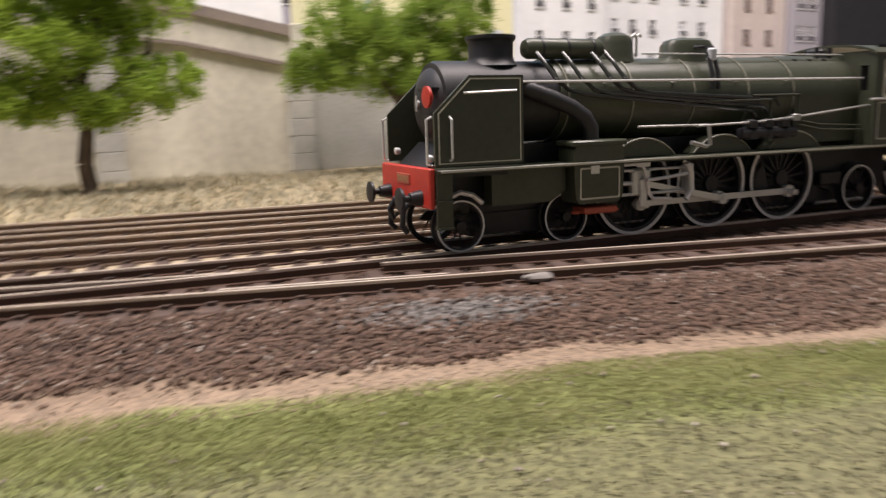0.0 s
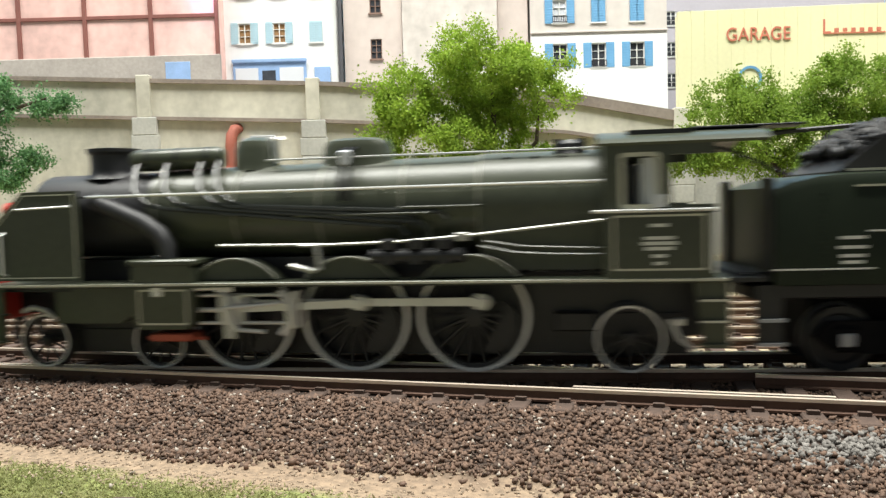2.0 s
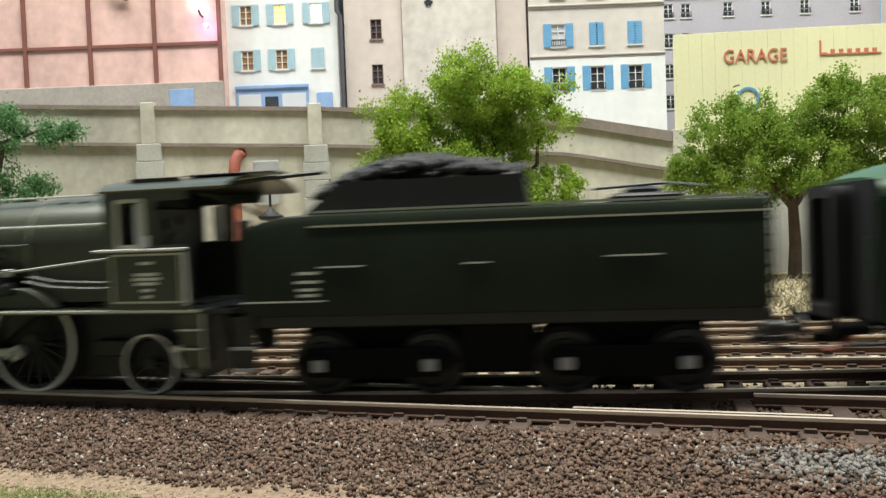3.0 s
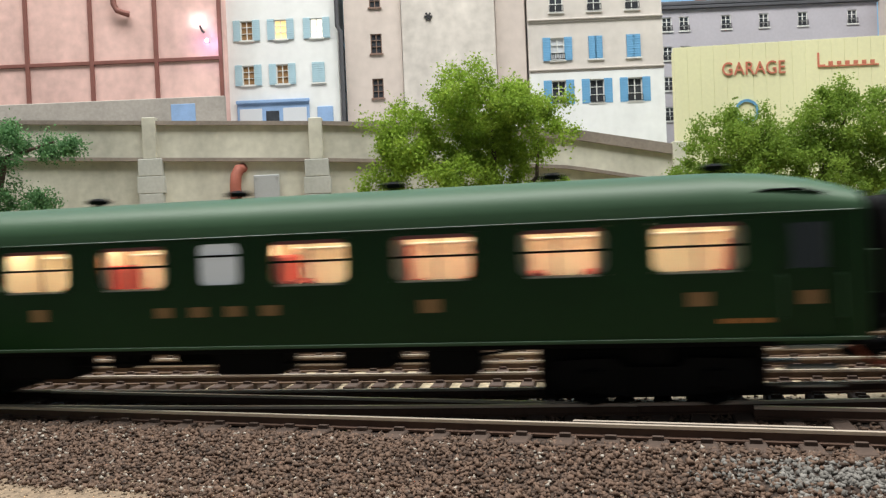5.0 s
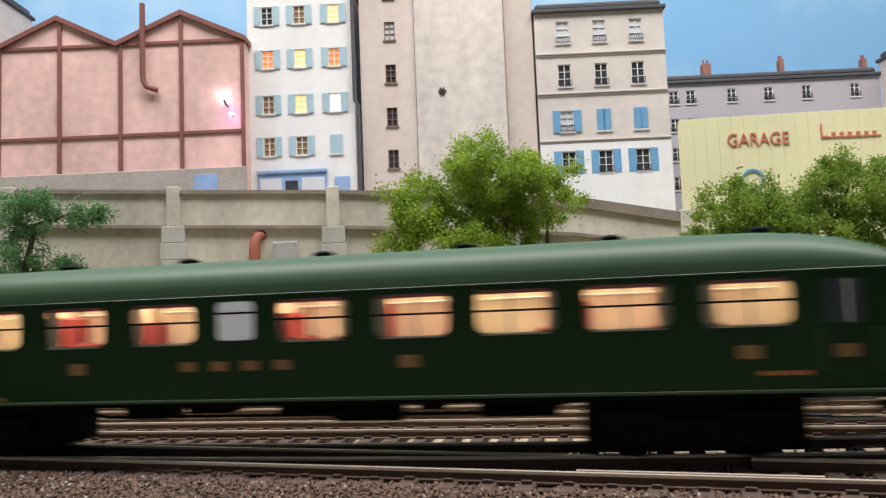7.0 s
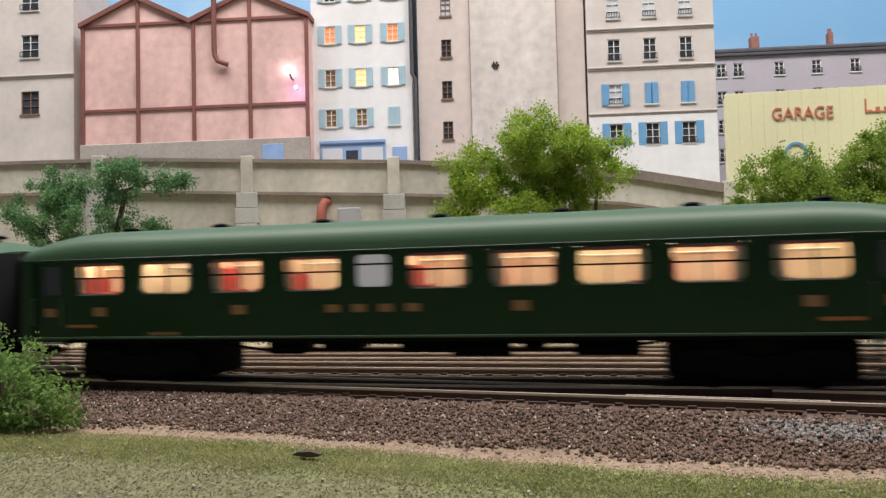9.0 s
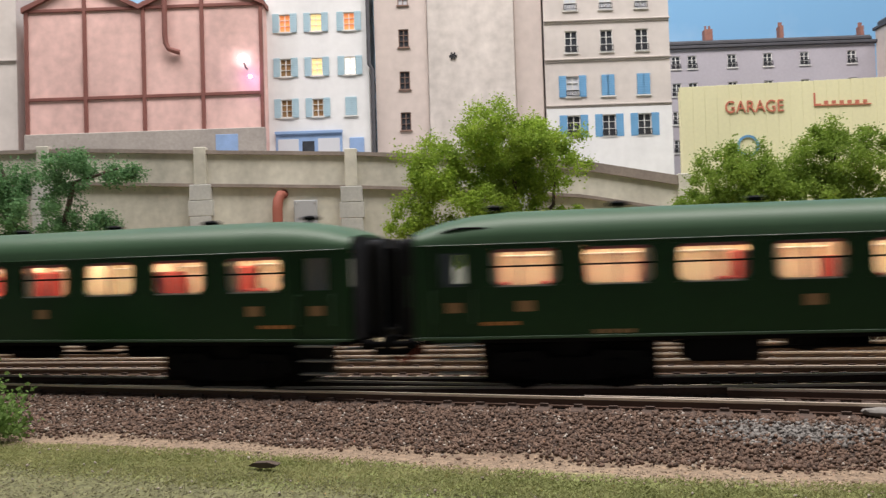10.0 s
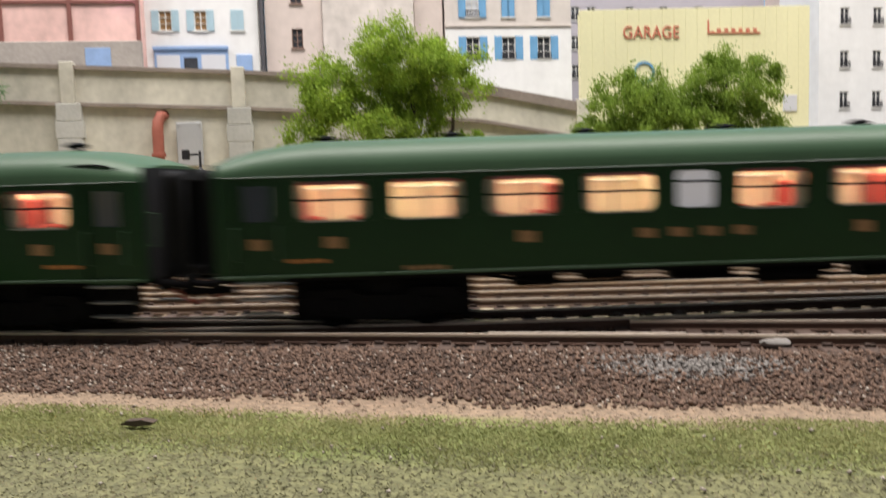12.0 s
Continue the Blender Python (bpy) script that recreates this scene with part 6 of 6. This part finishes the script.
    roof = part("cab_roof", bm, "loco", k, smooth=40)
    bm = bmesh.new()
    for y in (-13, -7):
        box(bm, 126, 138, y, y + 0.6, 47.0, 47.9)
    box(bm, 138, 158, -11, -4, 47.9, 48.3, 0.1)
    part("roof_ventilator", bm, "black", roof)
    bm = bmesh.new()
    box(bm, 122.8, 128, -10.5, 10.5, 19.6, 42, 0.6)
    lathe(bm, [(0.4, 128.6), (1.4, 128.4), (1.4, 128)], (0, -3, 38), "x", 14)
    lathe(bm, [(0.4, 128.6), (1.4, 128.4), (1.4, 128)], (0, 2, 39), "x", 14)
    pipe(bm, [(128.6, -8, 28), (130, -8, 33), (130, -4, 36)], 0.4, 6)
    box(bm, 122, 150, -15.4, 15.4, 18.6, 19.4)
    part("backhead", bm, "black", k)
    # bogies and trailing truck
    bm = bmesh.new()
    for y in (-6.4, 5.6):
        slab(bm, [(-4, 6), (4, 5), (10, 3.5), (18, 3.5), (24, 5), (32, 6), (30, 8), (-2, 8)], y, y + 0.8)
    box(bm, 10, 18, -5.6, 5.6, 4, 9)
    part("bogie_frame", bm, "black", k)
    bm = bmesh.new()
    slab(bm, [(112, 8), (118, 11.5), (136, 11.5), (138, 7), (134, 5.4), (128, 7), (124, 7), (118, 6)], -7.4, -6.6)
    box(bm, 112, 120, -9, -7, 8, 12, 0.4)
    part("trailing_truck", bm, "black", k)
    bm = bmesh.new()
    pipe(bm, [(133.6, -12, 11), (135.4, -12, 7), (139, -12, 4.4)], 0.5, 8)
    box(bm, 134.6, 136.2, -13, -11.6, 9.8, 11.4, 0.3)
    part("injector", bm, "bright", k)


build_loco()
LEAD_WHEELS = [(spoked(loco, x, 5.9, 10, "bogie_wheelset"), x, 5.9) for x in (0.0, 27.5)] + [(spoked(loco, 126.3, 6.6, 10, "trailing_wheelset"), 126.3, 6.6)]
DRIVE_WHEELS = [(spoked(loco, x, R_DRIVE, 18, "driving_wheelset", True), x, R_DRIVE) for x in DRIVERS]


def long_rod(name, length, y, r, ends):
    """A fluted rod along +x from its front pin."""
    bm = bmesh.new()
    slab(bm, [(0, -0.7), (length, -0.85), (length, 0.85), (0, 0.7)], y - 0.4, y + 0.4)
    for x in ends:
        rod(bm, (x, y - 0.7, 0), (x, y + 0.7, 0), r, n=16)
    return part(name, bm, "bright", loco)


RODS = []
for s in (-1, 1):
    RODS.append((long_rod("coupling_rod", 49.0, s * 11.0, 1.7, (0, 24.5, 49)), s))
MAIN_RODS = [(long_rod("connecting_rod", 27.0, s * 12.6, 1.5, (0, 27)), s) for s in (-1, 1)]
CROSSHEADS = []
for s in (-1, 1):
    bm = bmesh.new()
    box(bm, -2.6, 2.6, s * 13.2 - 1.0, s * 13.2 + 1.0, -3.2, 3.4, 0.4)
    rod(bm, (-14, s * 13.2, 0), (-2, s * 13.2, 0), 0.6)
    box(bm, -1, 1, s * 14.6 - 0.4, s * 14.6 + 0.4, -6, 1, 0.2)
    CROSSHEADS.append((part("crosshead", bm, "bright", loco), s))


# ---- tender ----
tender = base("tender", Matrix(), "dark green bogie tender heaped with coal", "tender")


def build_tender():
    k, n = tender, 101.5
    bm = bmesh.new()
    prof = [(-16.2, 17.6), (-16.2, 36.6), (-15.4, 38.2), (-13.6, 38.6), (13.6, 38.6), (15.4, 38.2), (16.2, 36.6), (16.2, 17.6)]
    loft(bm, [[(x, y, z if z < 30 else z - d) for y, z in prof] for x, d in ((0, 2.6), (3, 1.4), (8, 0.3), (14, 0), (n, 0))])
    body = part("tank", bm, "tender", k)
    bm = bmesh.new()
    for s in (-1, 1):
        box(bm, 14, n - 0.5, s * 16.3 - 0.15, s * 16.3 + 0.15, 35.8, 36.2)
        box(bm, 14, n - 1, s * 13.4 - 0.25, s * 13.4 + 0.25, 38.8, 39.3)
    part("lining", bm, "line", body, smooth=0)
    bm = bmesh.new()
    for s in (-1, 1):
        for x in (8.5, 25, 46, 67, 88):
            for j in range(17):
                rod(bm, (x, s * 16.1, 18.6 + j * 1.0), (x, s * 16.4, 18.6 + j * 1.0), 0.22, n=6)
    part("rivets", bm, "tender", body)
    for s in (-1, 1):
        for x0, x1, z in ((16, 25, 27.6), (45, 50, 27.6), (72, 82, 28.2), (-0.5, 17, 20.6)):
            bm = bmesh.new()
            box(bm, x0, x1, s * 16.6 - 0.15, s * 16.6 + 0.15, z - 0.15, z + 0.15)
            part("step_rail", bm, "palelet", body, "pale painted step rail", smooth=0)
        bm = bmesh.new()
        for w, z in ((4.4, 26.4), (5, 24.6), (4.2, 23.0), (3.6, 21.8)):
            box(bm, 13.5 - w / 2, 13.5 + w / 2, s * 16.3 - 0.12, s * 16.3 + 0.12, z - 0.3, z + 0.3)
        part("lettering", bm, "palelet", body, "pale unreadable bars", smooth=0)
    bm = bmesh.new()
    loft(bm, [[(x, -12.5, 38.4), (x, 12.5, 38.4), (x, 12.5, z), (x, -12.5, z)] for x, z in ((12.5, 38.9), (20, 45.2), (57, 45.2), (58, 38.9))])
    part("coal_bunker", bm, "black", k, smooth=0)
    pts = []
    for _ in range(900):
        x, y = random.uniform(14, 56), random.uniform(-11.5, 11.5)
        top = np.interp(x, [13, 20, 34, 50, 57], [41, 45.6, 48.6, 46.4, 44.8]) - (y / 12) ** 2 * 2.2
        pts.append((x, y, top + random.uniform(-0.5, 0.4)))
    heap = stones("coal", np.array(pts), rng.uniform(0.8, 1.7, 900), "coal")
    heap.parent = k
    tagged(heap, "heap of black coal lumps", kind="stuff")
    bm = bmesh.new()
    loft(bm, [[(x, -11.8, 44), (x, 11.8, 44), (x, 8, z), (x, -8, z)] for x, z in ((18, 45), (26, 46.8), (34, 47.8), (46, 46.4), (56.5, 45))])
    part("coal_bed", bm, "coal", k)
    bm = bmesh.new()
    box(bm, 74, 88, -6, 6, 38.6, 40.6, 0.6)
    lathe(bm, [(4, 40.4), (4, 41.4), (3, 42)], (81, 0, 0), "z", 18)
    pipe(bm, [(70, -9, 38.6), (70, -9, 41.5), (84, -9, 42.2), (92, -9, 41.2), (92, -9, 38.6)], 0.3, 6)
    part("water_filler", bm, "black", k)
    bm = bmesh.new()
    pipe(bm, [(4, -12, 38.4), (-7, -12.5, 43.6), (-10, -13, 44.2)], 0.35, 6)
    part("fire_iron", bm, "black", k)
    bm = bmesh.new()
    pipe(bm, [(16, -10, 47.6), (4, -11, 46.8), (-8, -11, 45.6)], 0.45, 6)
    part("fire_iron", bm, "black", k)
    bm = bmesh.new()
    for z in range(19, 39, 3):
        box(bm, n + 0.2, n + 1.2, -14, -10, z, z + 0.4)
    rod(bm, (n + 1.2, -14, 18), (n + 1.2, -14, 39.5), 0.3)
    rod(bm, (n + 1.2, -10, 18), (n + 1.2, -10, 39.5), 0.3)
    part("rear_ladder", bm, "black", k)
    bm = bmesh.new()
    box(bm, -4, n, -14.6, 14.6, 14.8, 17.6, 0.3)
    part("frame", bm, "black", k)
    bm = bmesh.new()
    box(bm, -6, 0.4, -14, 14, 18, 20, 0.3)
    box(bm, -1.0, 0.2, -15.8, -11, 20, 38, 0.3)
    box(bm, -1.0, 0.2, 11, 15.8, 20, 38, 0.3)
    slab(bm, [(-3, 6), (1.6, 6), (1.6, 17.6), (-3, 17.6)], -15.6, -15)
    part("footplate", bm, "black", k)
    bm = bmesh.new()
    for z in (6.4, 11):
        box(bm, -3, 1.8, -16.6, -14.8, z - 0.3, z + 0.3)
    part("steps", bm, "sign", k, smooth=0)
    bm = bmesh.new()
    box(bm, 43, 58, -12.5, 12.5, 4.6, 15, 0.6)
    part("water_scoop_tank", bm, "dark", k)
    for x0 in (25.5, 75.5):
        bm = bmesh.new()
        for y in (-12.2, 11.2):
            slab(bm, [(-17, 7), (-14, 10), (14, 10), (17, 7), (14, 4.4), (7, 3.6), (-7, 3.6), (-14, 4.4)], y, y + 1)
            for x in (-11.5, 11.5):
                box(bm, x - 2.2, x + 2.2, y - 1, y + 1.4, 4, 9, 0.5)
            for x in (-3, 0, 3):
                rod(bm, (x, y + 0.4, 4), (x, y + 0.4, 10), 1, n=8)
        box(bm, -16, 16, -7, 7, 2.6, 15, 0.4)
        b = part("bogie_frame", bm, "dark", k, at=mm(x0, 0, 0))
        for x in (-11.5, 11.5):
            bm = bmesh.new()
            box(bm, x - 1.4, x + 1.4, -13.6, -13.0, 5.2, 7.8, 0.3)
            part("axle_box_lid", bm, "sign", b)
    for y in (-10, 10):
        bm = bmesh.new()
        lathe(bm, [(1.6, n), (1.4, n + 4), (0.8, n + 4.2), (0.8, n + 6), (2.6, n + 6.2), (2.6, n + 6.8)], (0, y, 12.6), "x", 18)
        part("buffer", bm, "black", k)
    bm = bmesh.new()
    box(bm, n, n + 8, -1.2, 1.2, 8.4, 9.6, 0.2)
    pipe(bm, [(n, -4, 12), (n + 4, -4, 7.5), (n + 7, -3, 7)], 0.6, 6)
    part("coupling", bm, "black", k)


build_tender()
TENDER_WHEELS = [(wheelset(tender, x, 6.2, tyre="black"), x, 6.2) for x in (14, 37, 64, 87)]


# ---- the train's run ----
RUN = [(0.0, 276.9), (0.5, 233.9), (1.0, 190.3), (1.5, 149.1), (2.0, 103.7), (2.5, 55.6), (3.0, -0.0), (3.5, -60.8), (5.5, -322.4), (6.5, -451.0), (7.5, -582.6), (9.5, -841.4), (10.5, -973.5), (11.0, -1046.0), (11.5, -1121.5), (12.0, -1197.0)]


def run(t):
    """How far along the line the leading axle is at t seconds, eased through the known marks."""
    ts, fs = [r[0] for r in RUN], [r[1] for r in RUN]
    slopes = np.gradient(fs, ts)
    i = min(max(int(np.searchsorted(ts, t, "right")) - 1, 0), len(ts) - 2)
    h = ts[i + 1] - ts[i]
    u = (t - ts[i]) / h
    return float((2 * u**3 - 3 * u**2 + 1) * fs[i] + (u**3 - 2 * u**2 + u) * h * slopes[i] + (3 * u**2 - 2 * u**3) * fs[i + 1] + (u**3 - u**2) * h * slopes[i + 1])


def on_line(s, p1, p2, flip_length=None):
    """Pose of a vehicle whose front is at s on the line, carried at p1 and p2 behind its front."""
    p1, p2 = p1 * GROW, p2 * GROW
    ax, ay, _ = line_at(s + p1, 8.7)
    bx, by, _ = line_at(s + p2, 8.7)
    a = math.atan2(by - ay, bx - ax)
    m = pose((ax - p1 * math.cos(a)) * 0.001, (ay - p1 * math.sin(a)) * 0.001, 0, 0, 0, math.degrees(a))
    return m if flip_length is None else m @ mm(flip_length, 0, 0, 0, 0, 180)


def motions():
    tenths = [k / 10 for k in range(121)]
    fine = [k / 30 for k in range(361)]
    walk(loco, [(t, on_line(run(t), 14, 100)) for t in tenths])
    walk(tender, [(t, on_line(run(t) + 151.5 * GROW, 25.5, 75.5)) for t in tenths])
    for k, (c, flip) in enumerate(coaches):
        walk(c, [(t, on_line(run(t) + (273 + PITCH * k) * GROW, 38, 209, LENGTH if flip else None)) for t in tenths])
    start = run(1.7)

    def spin(t, r):
        return (start - run(t)) / (r * GROW)

    for w, x, r in LEAD_WHEELS + TENDER_WHEELS:
        walk(w, [(t, mm(x, 0, r, 0, -math.degrees(spin(t, r)), 0)) for t in fine])
    for w, x, r in DRIVE_WHEELS:
        walk(w, [(t, mm(x, 0, r, 0, 75 - math.degrees(spin(t, r)), 0)) for t in fine])
    for c, flip in coaches:
        for w in c.children:
            if w.name.startswith("wheelset"):
                x, s = w.matrix_basis.translation.x / MM, (-1 if flip else 1)
                walk(w, [(t, mm(x, 0, 5.4, 0, -s * math.degrees(spin(t, 5.4)), 0)) for t in fine])
    for rods, y in ((RODS, 0), (MAIN_RODS, 0), (CROSSHEADS, 0)):
        for ob, s in rods:
            rows = []
            for t in fine:
                a = math.radians(-75) + spin(t, R_DRIVE)
                px, pz = CRANK * math.cos(a), R_DRIVE + CRANK * math.sin(a)
                tilt = math.asin((pz - 13.4) / 27.0)
                hx = DRIVERS[1] + px - 27.0 * math.cos(tilt)
                if rods is RODS:
                    rows.append((t, mm(DRIVERS[0] + px, 0, pz)))
                elif rods is MAIN_RODS:
                    rows.append((t, mm(hx, 0, 13.4, 0, -math.degrees(tilt), 0)))
                else:
                    rows.append((t, mm(hx, 0, 13.4)))
            walk(ob, rows)


motions()
